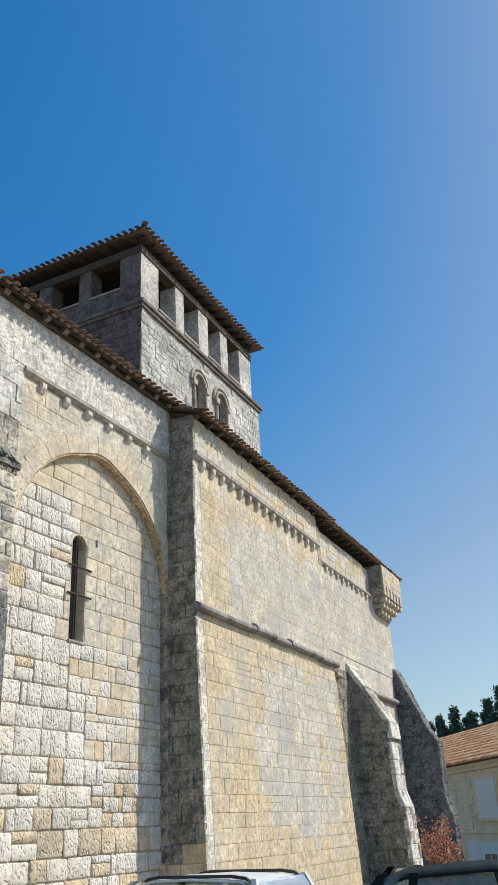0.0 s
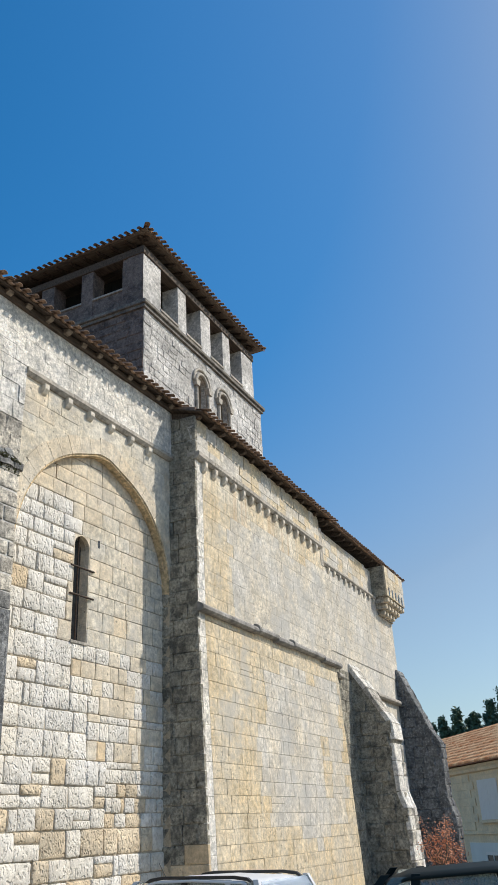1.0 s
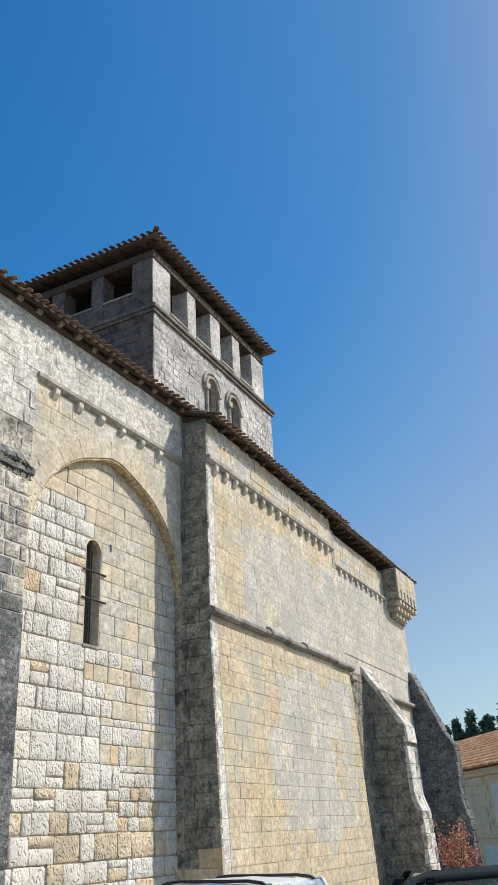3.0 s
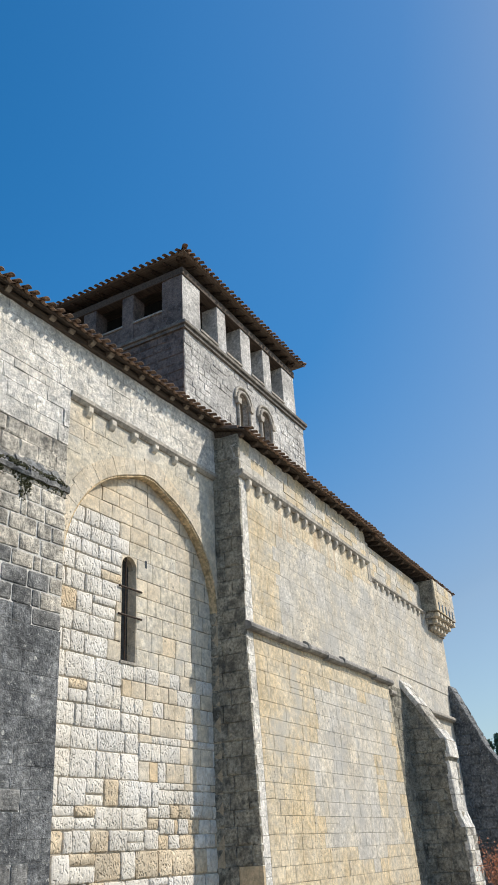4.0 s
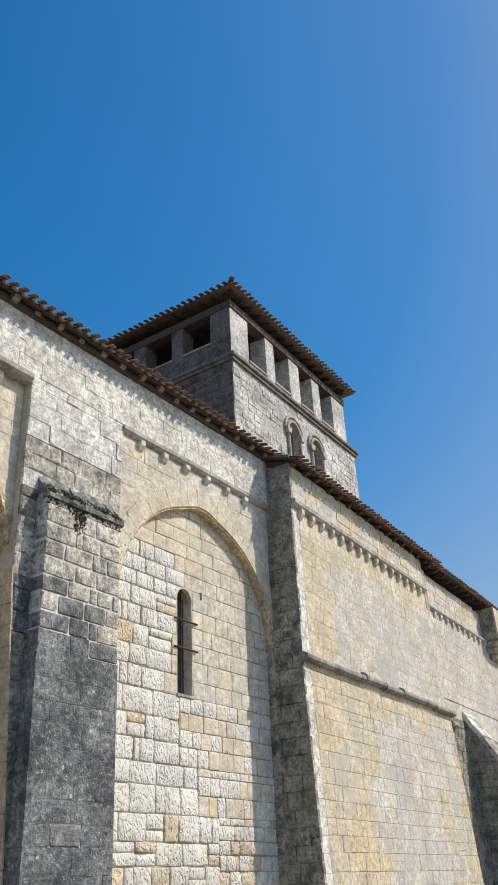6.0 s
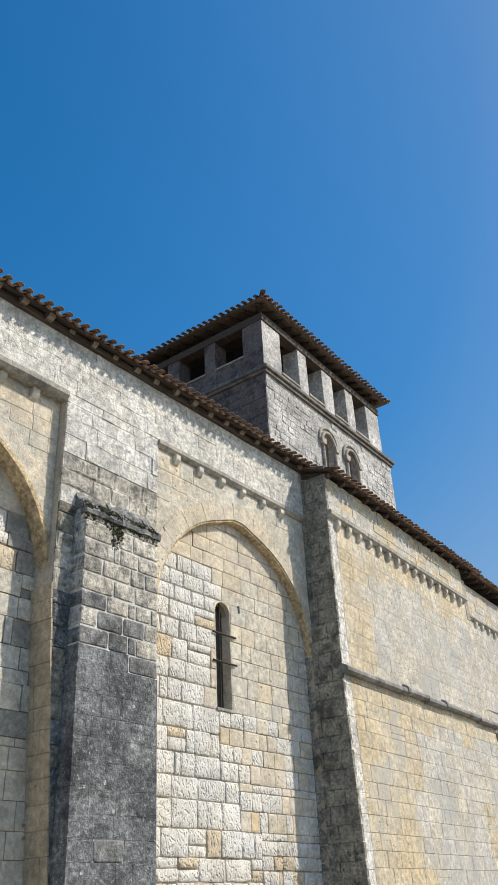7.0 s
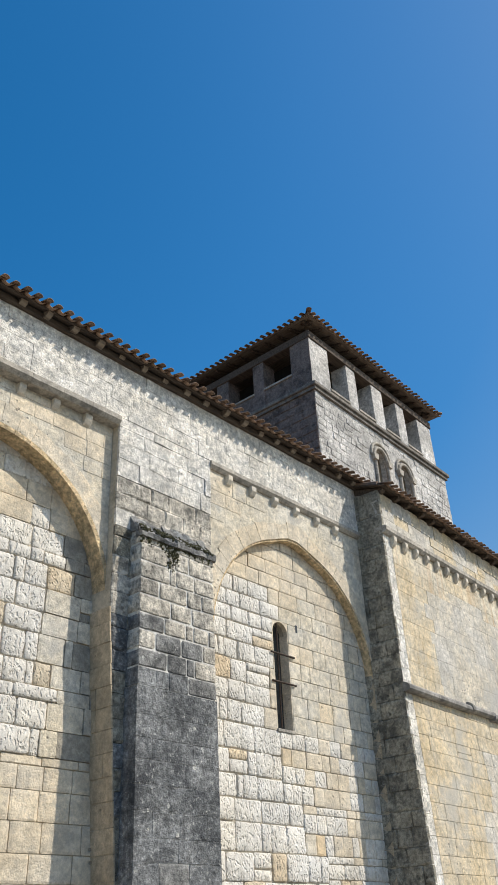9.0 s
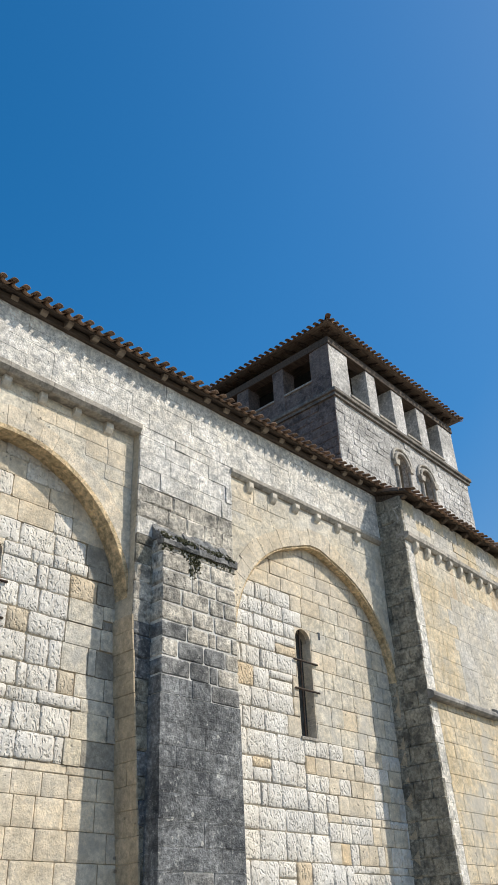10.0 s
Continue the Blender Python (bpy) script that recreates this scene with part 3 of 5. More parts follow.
M_SOFFIT = stone("arch_stone_ochre", (0.74, 0.56, 0.32), (0.70, 0.54, 0.34), (0.34, 0.27, 0.18), 0.2, 4.0, mottle=0.7, bump=0.8)
voussoirs(nave, 12.97, 6.36, 2.475, 2.545, SPAN_Y + 0.012, TYMP_B + 0.05, 178, 2, 25, M_SOFFIT, pointed)
voussoirs(nave, 5.66, 6.365, 2.455, 2.54, SPAN_A_Y - 0.015, 0.54, 178, 2, 25, M_SOFFIT)
voussoirs(nave, 12.97, 6.36, 2.52, 2.88, SPAN_Y - 0.012, SPAN_Y + 0.011, 172, 8, 23, M_PALE, pointed)
voussoirs(nave, 5.66, 6.365, 2.545, 2.895, SPAN_A_Y - 0.006, SPAN_A_Y + 0.05, 160, 18, 21, M_PALE)

M_CORBEL = stone("corbel_stone", (0.72, 0.67, 0.58), (0.67, 0.59, 0.47), (0.34, 0.31, 0.27), 0.28, 5.0, mottle=0.3, depth=0.02)
part("jamb", one_box(15.45, 15.53, SPAN_Y + 0.012, TYMP_B + 0.05, GROUND - 0.2, 6.75, 0.01), M_JAMB, nave)
# corbel table: a plain slab course on small square corbels
def corbel_mesh(name, w, h, d, material):
    bm_ = bmesh.new()
    prism(bm_, [(0.0, 0.0), (-d, 0.0), (-d, -h * 0.45), (-d * 0.55, -h * 0.8), (0.0, -h)], -w / 2, w / 2, "x")
    bmesh.ops.bevel(bm_, geom=list(bm_.edges), offset=0.008, segments=1, affect="EDGES")
    bm_.normal_update()
    me = bpy.data.meshes.new(name)
    bm_.to_mesh(me)
    bm_.free()
    me.materials.append(material)
    return me


CORBEL = corbel_mesh("corbel", 0.14, 0.22, 0.12, M_CORBEL)


def corbels(parent, xs, y, z, mesh, scale=1.0):
    for x in xs:
        ob = new("corbel", mesh)
        ob.parent = parent
        ob.matrix_basis = Matrix.LocRotScale((x, y, z), Euler((0, rng.uniform(-0.04, 0.04), 0)), (scale * rng.uniform(0.9, 1.1), scale, scale * rng.uniform(0.85, 1.15)))


def slab_course(parent, x0, x1, y0, y1, z0, z1, step, material, slope=0.0):
    """A projecting course of separate slabs with a hollow lower edge."""
    x = x0
    while x < x1 - 0.02:
        w = min(step * rng.uniform(0.8, 1.25), x1 - x)
        if x1 - x - w < 0.2:
            w = x1 - x
        dz = slope * (x + w / 2 - x0) + rng.uniform(-0.006, 0.006)
        out = [(y1, z1 + dz), (y0 + 0.01, z1 + dz), (y0, z1 + dz - 0.012), (y0, z0 + dz + 0.07), (y0 + 0.05, z0 + dz + 0.015), (y0 + 0.07, z0 + dz), (y1, z0 + dz)]
        part("slab", prism(bmesh.new(), out, x + 0.003, x + w - 0.003, "x"), material, parent)
        x += w


slab_course(nave, 10.42, 15.6, -0.045, 0.25, 9.775, 9.935, 0.72, M_TRIM)
slab_course(nave, 2.6, 8.10, -0.045, 0.25, 9.76, 9.935, 0.70, M_TRIM)
corbels(nave, [10.96 + 0.715 * i for i in range(6)], SPAN_Y + 0.01, 9.78, CORBEL)
corbels(nave, [7.49 - 0.69 * i for i in range(7)], SPAN_A_Y + 0.01, 9.765, CORBEL)

# slit windows
def slit_window(parent, x0, x1, z0, z1, y0, y1, head_y):
    """A deep slit with a round head, dark leaded glass and two iron bars."""
    r = (x1 - x0) / 2
    cx = (x0 + x1) / 2
    win = new("window")
    win.parent = parent
    win["label"] = "narrow round-headed slit window with iron bars"
    part("pane", one_box(x0 - 0.05, x1 + 0.05, y1, y1 + 0.04, z0 - 0.05, z1 + 0.05), M_VOID, win)
    bm_ = bmesh.new()
    for dx, rr in ((0, 0.016),):
        c = bmesh.ops.create_cone(bm_, cap_ends=True, segments=6, radius1=rr, radius2=rr, depth=z1 - z0 + 0.15)
        bmesh.ops.translate(bm_, verts=c["verts"], vec=(cx, y0 + 0.10, (z0 + z1) / 2 + 0.03))
    part("bar", bm_, M_IRON, win)
    for z in (z0 + (z1 - z0) * 0.42, z0 + (z1 - z0) * 0.68):
        bm_ = bmesh.new()
        c = bmesh.ops.create_cone(bm_, cap_ends=True, segments=6, radius1=0.02, radius2=0.02, depth=x1 - x0 + 0.24, matrix=Matrix.Rotation(radians(90), 4, "Y"))
        bmesh.ops.translate(bm_, verts=c["verts"], vec=(cx, y0 - 0.03, z))
        part("bar", bm_, M_IRON, win)
    part("sill", one_box(x0 - 0.02, x1 + 0.02, y0 - 0.02, y1, z0 - 0.03, z0 + 0.03, 0.01), M_TRIM, win)
    bm_ = bmesh.new()
    box(bm_, x0 - 0.012, x0 + 0.012, y0 + 0.012, y1, z0, z1 - r)
    box(bm_, x1 - 0.012, x1 + 0.012, y0 + 0.012, y1, z0, z1 - r)
    part("jamb", bm_, M_PALE, win)
    bm_ = arch_wall(bmesh.new(), x0 - 0.01, x1 + 0.01, z1 - r - 0.01, z1 + 0.02, cx, z1 - r, r * 0.97, head_y, head_y + 0.1, 10)
    part("head", bm_, M_PALE, win)
    return win


slit_window(nave, 12.36, 12.83, 4.98, 7.13, TYMP_B, TYMP_B + 0.23, TYMP_B + 0.012)
slit_window(nave, 5.50, 5.96, 4.98, 7.14, TYMP_A, TYMP_A + 0.22, TYMP_A + 0.012)
# a dark block, nothing cut: its colour is the hole's shade
part("putlog_hole", one_box(13.08, 13.14, TYMP_B - 0.006, TYMP_B + 0.1, 7.0, 7.16), M_VOID, nave)


# ---- nave buttress ----
BF = -0.33
butt = empty("buttress", NAVE @ pose(9.31, 0, GROUND), "wall buttress blackened by lichen with a mossy top", "buttress")
prof = [(0.05, 0), (BF - 0.004, 0), (BF + 0.076, 7.70), (BF + 0.09, 7.76), (-0.02, 8.02), (0.05, 8.02)]
BCORE = part("core", prism(bmesh.new(), prof, -0.84, 0.84, "x"), M_MORTAR, butt)

# ---- transept wall ----
M_TRANSJ = stone("transept_mortar", (0.56, 0.50, 0.40), (0.60, 0.53, 0.42), (0.38, 0.35, 0.30), 0.3)
tran = empty("wall_transept", TRAN, "tall battered transept wall of weathered limestone", "wall", kind="structure")
L0, L1, LOW1 = 15.48, 24.2, 24.62
prof = [(1.6, GROUND - 0.4), (-0.13, GROUND - 0.4), (0.05, 6.12), (0.06, 6.2), (0.06, 10.86), (1.6, 11.25)]
TCORE = part("core", prism(bmesh.new(), prof, L0 + 0.04, L1, "x"), M_TRANSJ, tran)
part("core", prism(bmesh.new(), [(1.0, GROUND - 0.4), (-0.13, GROUND - 0.4), (0.05, 6.1), (1.0, 6.1)], L1 - 0.01, LOW1, "x"), M_JOINT, tran)
TFACE = part("face", prism(bmesh.new(), [(0.2, 6.1), (0.02, 6.1), (0.02, 9.75), (0.2, 9.75)], L0 + 0.03, L1, "x"), M_TRANSJ, tran)
TTOP = part("face", prism(bmesh.new(), [(0.2, 9.85), (0.0, 9.85), (0.0, 10.86), (0.2, 10.88)], L0 - 0.004, L1 - 0.3, "x"), M_TRANS, tran, "yellowish parapet wall under the eaves")
slab_course(tran, L0 - 0.02, L1 - 0.3, -0.13, 0.2, 9.72, 9.90, 0.75, M_TRIM)
CORBEL_T = corbel_mesh("corbel", 0.13, 0.24, 0.12, M_CORBEL)
corbels(tran, [15.88 + 0.535 * i for i in range(15)], 0.0, 9.73, CORBEL_T)


M_DRIP = stone("drip_stone_grey", (0.42, 0.40, 0.37), (0.34, 0.32, 0.29), (0.09, 0.088, 0.085), 0.5, 3.0, grain=1.2, mottle=0.5, depth=0.03)
# drip course, in lengths, with collars
def drip_course(parent, x0, x1, y, z, material, joints):
    cuts = [x0] + joints + [x1]
    for i in range(len(cuts) - 1):
        dz = 0.035 * ((i % 2) * 2 - 1) * 0.5
        out = [(y + 0.2, z + dz + 0.13), (y - 0.03, z + dz + 0.10), (y - 0.10, z + dz + 0.065), (y - 0.145, z + dz + 0.01), (y - 0.145, z + dz - 0.05), (y - 0.10, z + dz - 0.09), (y - 0.05, z + dz - 0.10), (y + 0.2, z + dz - 0.09)]
        bm_ = prism(bmesh.new(), out, cuts[i] + 0.004, cuts[i + 1] - 0.004, "x")
        part("drip_stone", bm_, material, parent)
        if i:
            out = [(p - 0.022 if p < y + 0.1 else p, q + (0.022 if q > z else -0.02)) for p, q in out]
            part("collar", prism(bmesh.new(), out, cuts[i] - 0.05, cuts[i] + 0.06, "x"), material, parent)


drip_course(tran, L0 - 0.005, LOW1 + 0.1, 0.0, 6.14, M_DRIP, [18.5, 19.7, 20.8, 23.2])
drip_course(tran, LOW1 - 0.02, LOW1 + 0.4, 0.06, 5.86, M_TRIM, [])

# ---- far bay ----
far = empty("wall_far_bay", TRAN, "far bay of pale rendered limestone", "wall", kind="structure")
FCORE = part("core", prism(bmesh.new(), [(1.6, GROUND - 0.4), (0.0, GROUND - 0.4), (0.1, 6.0), (0.12, 9.3), (0.12, 10.5), (1.6, 10.7)], L1 - 0.05, 32.15, "x"), M_TRANS, far)
FTOP = part("face", one_box(L1 - 0.2, 29.0, 0.075, 0.4, 9.42, 10.5), M_TRANSJ, far)
part("recess", one_box(29.0, 29.9, 0.30, 0.42, 9.42, 10.5), M_TRIMD, far, "dark recess beside the turret")
slab_course(far, L1 - 0.1, 29.9, -0.02, 0.3, 9.32, 9.46, 0.9, M_TRIM)
corbels(far, [24.75 + 0.55 * i for i in range(10)], 0.12, 9.34, CORBEL_T)
part("step", one_box(L1 - 0.3, L1 - 0.0, -0.02, 0.4, 9.2, 10.55, 0.03), M_TRIM, far)
drip_course(far, 28.6, 31.6, 0.06, 5.72, M_TRIM, [])


# ---- sloping buttresses ----
def sloping_buttress(label, x0, x1, prof_, mat):
    b = empty("buttress", pose((x0 + x1) / 2, -0.6, GROUND), label, "buttress", "sloping buttresses")
    w = (x1 - x0) / 2
    pr = [(y + 0.6, z - GROUND) for y, z in prof_]
    bm_ = prism(bmesh.new(), pr, -w, w, "x")
    part("body", roughened(bm_, 0.035, 1.1, 3), mat, b)
    return b, w, pr


B1 = sloping_buttress("sloping stone buttress with weathered capping", 26.0, 26.9,
                      [(0.1, GROUND), (-1.915, GROUND), (-1.853, 1.964), (-1.687, 2.452), (-1.635, 3.834), (-1.687, 3.938), (-1.656, 4.426), (-0.42, 6.38), (0.1, 6.38)], M_SHADE)
B2 = sloping_buttress("massive corner buttress in the shade", 31.75, 32.45,
                      [(0.1, GROUND), (-1.85, GROUND), (-1.88, 1.66), (-1.66, 2.32), (-1.68, 4.18), (-1.34, 4.71), (-0.38, 6.95), (0.1, 6.95)], M_DARK)

# ---- corner turret ----
tur = empty("turret", TRAN @ pose(31.15, -0.05, 8.8), "small stone corner turret on stepped corbels", "turret")
bm = one_box(-1.25, 1.25, -0.40, 0.6, 0.65, 1.85, 0.02)
# body in the darkened stone, to paint its west side's shade
TBODY = part("body", roughened(bm, 0.02, 3.0, 2), M_SHADE, tur)
course_stones(TBODY, -1.27, 1.27, 0.66, 1.84, flat(-0.43), lambda x, z, r: r.choice(ROUGH_TO + ROUGH_T), lambda z: 0.28, lambda x, z: 0.42, depth=0.06, gap=0.008, jitter=0.006)
for i in range(5):
    # dark blocks on the face, coloured as the slots' inner shade
    part("slot", one_box(-1.0 + i * 0.45, -0.88 + i * 0.45, -0.445, -0.40, 0.70, 1.02), M_VOID, tur)
for tier in range(3):
    for i in range(6 - tier):
        x = -1.1 + 0.15 * tier + i * 0.42
        part("corbel", one_box(x, x + 0.22, -0.40 + 0.14 * tier, 0.5, 0.45 - 0.2 * tier, 0.64 - 0.2 * tier, 0.03), M_PALE, tur)
    part("slab", one_box(-1.15 + 0.12 * tier, 1.2 - 0.1 * tier, -0.22 + 0.14 * tier, 0.5, 0.44 - 0.2 * tier, 0.655 - 0.2 * tier), M_BUTT, tur)

# ---- bell tower ----
tower = empty("bell_tower", pose(15.85, 1.0, 9.0), "square grey stone bell tower with open belfry", "tower")
TW = 7.5
part("shaft", roughened(one_box(0, TW, 0.25, TW, 0, 6.02), 0.015, 0.9, 3), M_TOWER, tower)
part("west_face", one_box(-0.015, 0.2, 0.004, TW, 0, 6.015), M_WEST, tower, "brown west face, its shade darkened into the stone colour")
bm = box(box(box(bmesh.new(), 0, 2.5, 0, 0.26, 0, 6.02), 5.3, TW, 0, 0.26, 0, 6.02), 2.5, 5.3, 0, 0.26, 0, 3.37)
arch_wall(bm, 2.5, 3.9, 3.37, 6.02, 3.2, 4.97, 0.33, 0, 0.26, 12)
arch_wall(bm, 3.9, 5.3, 3.37, 6.02, 4.62, 4.97, 0.33, 0, 0.26, 12)
part("south_face", bm, M_TOWER, tower, "sunlit rubble face with twin blind windows")
bm = bmesh.new()
ZS = 6.02
for x0, x1, y0, y1 in ((-0.14, TW + 0.14, -0.14, 0.35), (-0.14, TW + 0.14, TW - 0.35, TW + 0.14), (-0.14, 0.35, 0.35, TW - 0.35), (TW - 0.35, TW + 0.14, 0.35, TW - 0.35)):
    box(bm, x0, x1, y0, y1, ZS, ZS + 0.13, 0.02)
    box(bm, x0 + 0.06 * (x0 < 0), x1 - 0.06 * (x1 > TW), y0 + 0.06 * (y0 < 0), y1 - 0.06 * (y1 > TW), ZS - 0.1, ZS + 0.002)
part("string_course", bm, M_TRIMD, tower, "projecting moulded string course")
U0, U1, V0, V1 = 0.08, 7.22, 0.08, 7.3
DEPTH = 0.55
SILL_S, SILL_W, HEAD = 6.52, 6.93, 7.93


def piers(edges, base, along, fixed0, fixed1):
    for a, b in edges:
        bm_ = one_box(a, b, fixed0, fixed1, ZS + 0.12, HEAD) if along == "x" else one_box(fixed0, fixed1, a, b, ZS + 0.12, HEAD)
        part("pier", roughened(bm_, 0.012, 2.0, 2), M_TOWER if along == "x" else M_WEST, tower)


# thin skin in the darkened stone: shade on the corner pier's west side
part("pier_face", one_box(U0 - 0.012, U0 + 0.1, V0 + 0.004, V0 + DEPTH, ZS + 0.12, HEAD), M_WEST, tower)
S_OPEN = [(1.02, 2.0), (2.5, 3.42), (4.05, 4.9), (5.42, 6.32)]
edges = [(U0, S_OPEN[0][0])] + [(S_OPEN[i][1], S_OPEN[i + 1][0]) for i in range(3)] + [(S_OPEN[3][1], U1)]
piers(edges, SILL_S, "x", V0, V0 + DEPTH)
piers([(U0, 0.9), (2.0, 2.5), (3.5, 4.05), (5.0, 5.5), (6.4, U1)], SILL_S, "x", V1 - DEPTH, V1)
W_OPEN = [(0.80, 1.85), (2.27, 3.3), (3.78, 4.8), (5.3, 6.3)]
wedges = [(V0 + DEPTH + 0.001, W_OPEN[0][0])] + [(W_OPEN[i][1], W_OPEN[i + 1][0]) for i in range(3)] + [(W_OPEN[3][1], V1 - DEPTH - 0.001)]
piers(wedges, SILL_W, "y", U0, U0 + DEPTH)
piers(wedges, SILL_W, "y", U1 - DEPTH, U1)
for a, b in S_OPEN:
    part("parapet", one_box(a, b, V0 + 0.02, V0 + DEPTH - 0.02, ZS + 0.1, SILL_S - 0.08), M_TOWER, tower)
    part("sill", one_box(a - 0.02, b + 0.02, V0 - 0.03, V0 + DEPTH, SILL_S - 0.08, SILL_S, 0.01), M_TRIM, tower)
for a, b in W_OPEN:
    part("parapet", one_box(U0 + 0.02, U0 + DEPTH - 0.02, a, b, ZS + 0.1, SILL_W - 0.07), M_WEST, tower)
    part("sill", one_box(U0 - 0.02, U0 + DEPTH, a - 0.02, b + 0.02, SILL_W - 0.07, SILL_W, 0.01), M_TRIM, tower)
    part("parapet", one_box(U1 - DEPTH + 0.02, U1 - 0.02, a, b, ZS + 0.1, SILL_W), M_TOWER, tower)
# added inner box, its near-black colour stands in for the belfry's shade
part("bell_chamber", box(box(box(one_box(1.3, 6.0, 1.3, 1.36, ZS + 0.14, HEAD + 0.5), 1.3, 6.0, 5.9, 5.96, ZS + 0.14, HEAD + 0.5), 1.3, 1.36, 1.36, 5.9, ZS + 0.14, HEAD + 0.5), 5.94, 6.0, 1.36, 5.9, ZS + 0.14, HEAD + 0.5), M_GLOOM, tower, "added dark box behind the belfry openings")
# floor near-black too, to deepen that shade
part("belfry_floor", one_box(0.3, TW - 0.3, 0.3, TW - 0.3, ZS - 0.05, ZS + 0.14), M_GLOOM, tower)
for box_ in ((U0 - 0.04, U1 + 0.04, V0 - 0.04, V0 + 0.3), (U0 - 0.04, U1 + 0.04, V1 - 0.3, V1 + 0.04), (U0 - 0.04, U0 + 0.3, V0 + 0.3, V1 - 0.3), (U1 - 0.3, U1 + 0.04, V0 + 0.3, V1 - 0.3)):
    part("wall_plate", one_box(*box_, HEAD, HEAD + 0.26, 0.015), M_WOOD, tower, "weathered timber wall plate")


# hipped roof of the tower, four slopes
OV = 0.30
EZ = 8.47
hip = empty("tower_roof", pose(15.85 + (U0 + U1) / 2, 1.0 + (V0 + V1) / 2, 9.0 + EZ), "low hipped canal tile roof on exposed rafters", "roof")
half = (U1 - U0) / 2 + OV
halfy = (V1 - V0) / 2 + OV
pitch = radians(19)
for k in range(4):
    a, b = (half, halfy) if k % 2 == 0 else (halfy, half)
    turn = pose(0, 0, 0, 0, 0, -90 * k)
    side = new("slope")
    side.parent = hip
    side.matrix_basis = turn @ pose(0, -b, 0)
    bm = bmesh.new()
    rise = math.tan(pitch) * b
    lo = [bm.verts.new(p) for p in ((-a, 0, -0.012), (a, 0, -0.012), (0, b, rise - 0.012))]
    hi = [bm.verts.new(p) for p in ((-a, 0, 0.014), (a, 0, 0.014), (0, b, rise + 0.014))]
    bm.faces.new(list(reversed(lo)))
    bm.faces.new(hi)
    for i in range(3):
        bm.faces.new((lo[i], lo[(i + 1) % 3], hi[(i + 1) % 3], hi[i]))
    part("deck", bm, M_PLATE, side)
    mesh = None
    for i in range(15):
        x = -a + 0.35 + i * (2 * a - 0.7) / 14
        ln = min(1.2, max(0.35, a - abs(x)))
        ob = part("rafter", rafter_bm(ln, 0.09, 0.10), M_WOOD, side)
        ob.matrix_basis = Matrix.LocRotScale((x, 0.15, 0.03), Euler((pitch, 0, 0)), (1, 1, 1))
    if k in (0, 1):
        eave_tiles(side, -a, a, pitch, 0.215, 1, 20 + k)
    bm = bmesh.new()
    n = int(2 * a / 0.215)
    for i in range(n):
        x = -a + (i + 0.5) * 0.215
        ln = max(0.05, (a - abs(x)) * b / a)
        y0 = 0.0 if k > 1 else 0.2
        if ln < y0 + 0.1:
            continue
        prf = [(-0.09, 0.0), (-0.07, 0.10), (0, 0.145), (0.07, 0.10), (0.09, 0.0)]
        l0 = [bm.verts.new((x + p, y0, y0 * math.tan(pitch) + z)) for p, z in prf]
        l1 = [bm.verts.new((x + p, ln, ln * math.tan(pitch) + z)) for p, z in prf]
        for j in range(4):
            bm.faces.new((l0[j], l0[j + 1], l1[j + 1], l1[j]))
    f = part("tile_field", bm, M_TILE, side)
    f["kind"] = "stuff"



# hip tiles along the two hips that show
HIP = canal_tile_mesh("hip_tile", 0.48, 0.085, 0.016, False, M_TILE)
rh = random.Random(31)
for sx, sy in ((-1, -1), (1, -1), (-1, 1)):
    foot = Vector((sx * (half + 0.06), sy * (halfy + 0.06), 0.10))
    way = Vector((0, 0, math.tan(pitch) * half + 0.12)) - foot
    turn = way.to_track_quat("Y", "Z").to_matrix().to_4x4()
    for i in range(int(way.length / 0.40)):
        ob = new("hip_tile", HIP)
        ob.parent = hip
        ob.matrix_basis = Matrix.Translation(foot + way.normalized() * (0.40 * i - 0.05) + Vector((0, 0, 0.01 + rh.uniform(-0.01, 0.01)))) @ turn @ Matrix.Rotation(rh.uniform(-0.05, 0.05), 4, "Z")

# ---- tower: twin blind windows with roll mouldings ----
def ring_tube(bm_, cx, cz, r, y, rad, z0, steps=14):
    """A half-round roll that follows a round arch and runs down its jambs."""
    path = [(cx - r, z0)] + arc(cx, cz, r, 180, 0, steps) + [(cx + r, z0)]
    prev = None
    for i, (x, z) in enumerate(path):
        if i == 0 or i == len(path) - 1:
            nx, nz = (-1, 0) if i == 0 else (1, 0)
        else:
            d = math.hypot(x - cx, z - cz)
            nx, nz = (x - cx) / d, (z - cz) / d
        loop = []
        for k in range(6):
            a = 2 * math.pi * k / 6
            loop.append(bm_.verts.new((x + nx * rad * math.cos(a), y + rad * math.sin(a), z + nz * rad * math.cos(a))))
        if prev:
            for k in range(6):
                bm_.faces.new((prev[k], prev[(k + 1) % 6], loop[(k + 1) % 6], loop[k]))
        prev = loop
    bmesh.ops.recalc_face_normals(bm_, faces=bm_.faces)
    return bm_


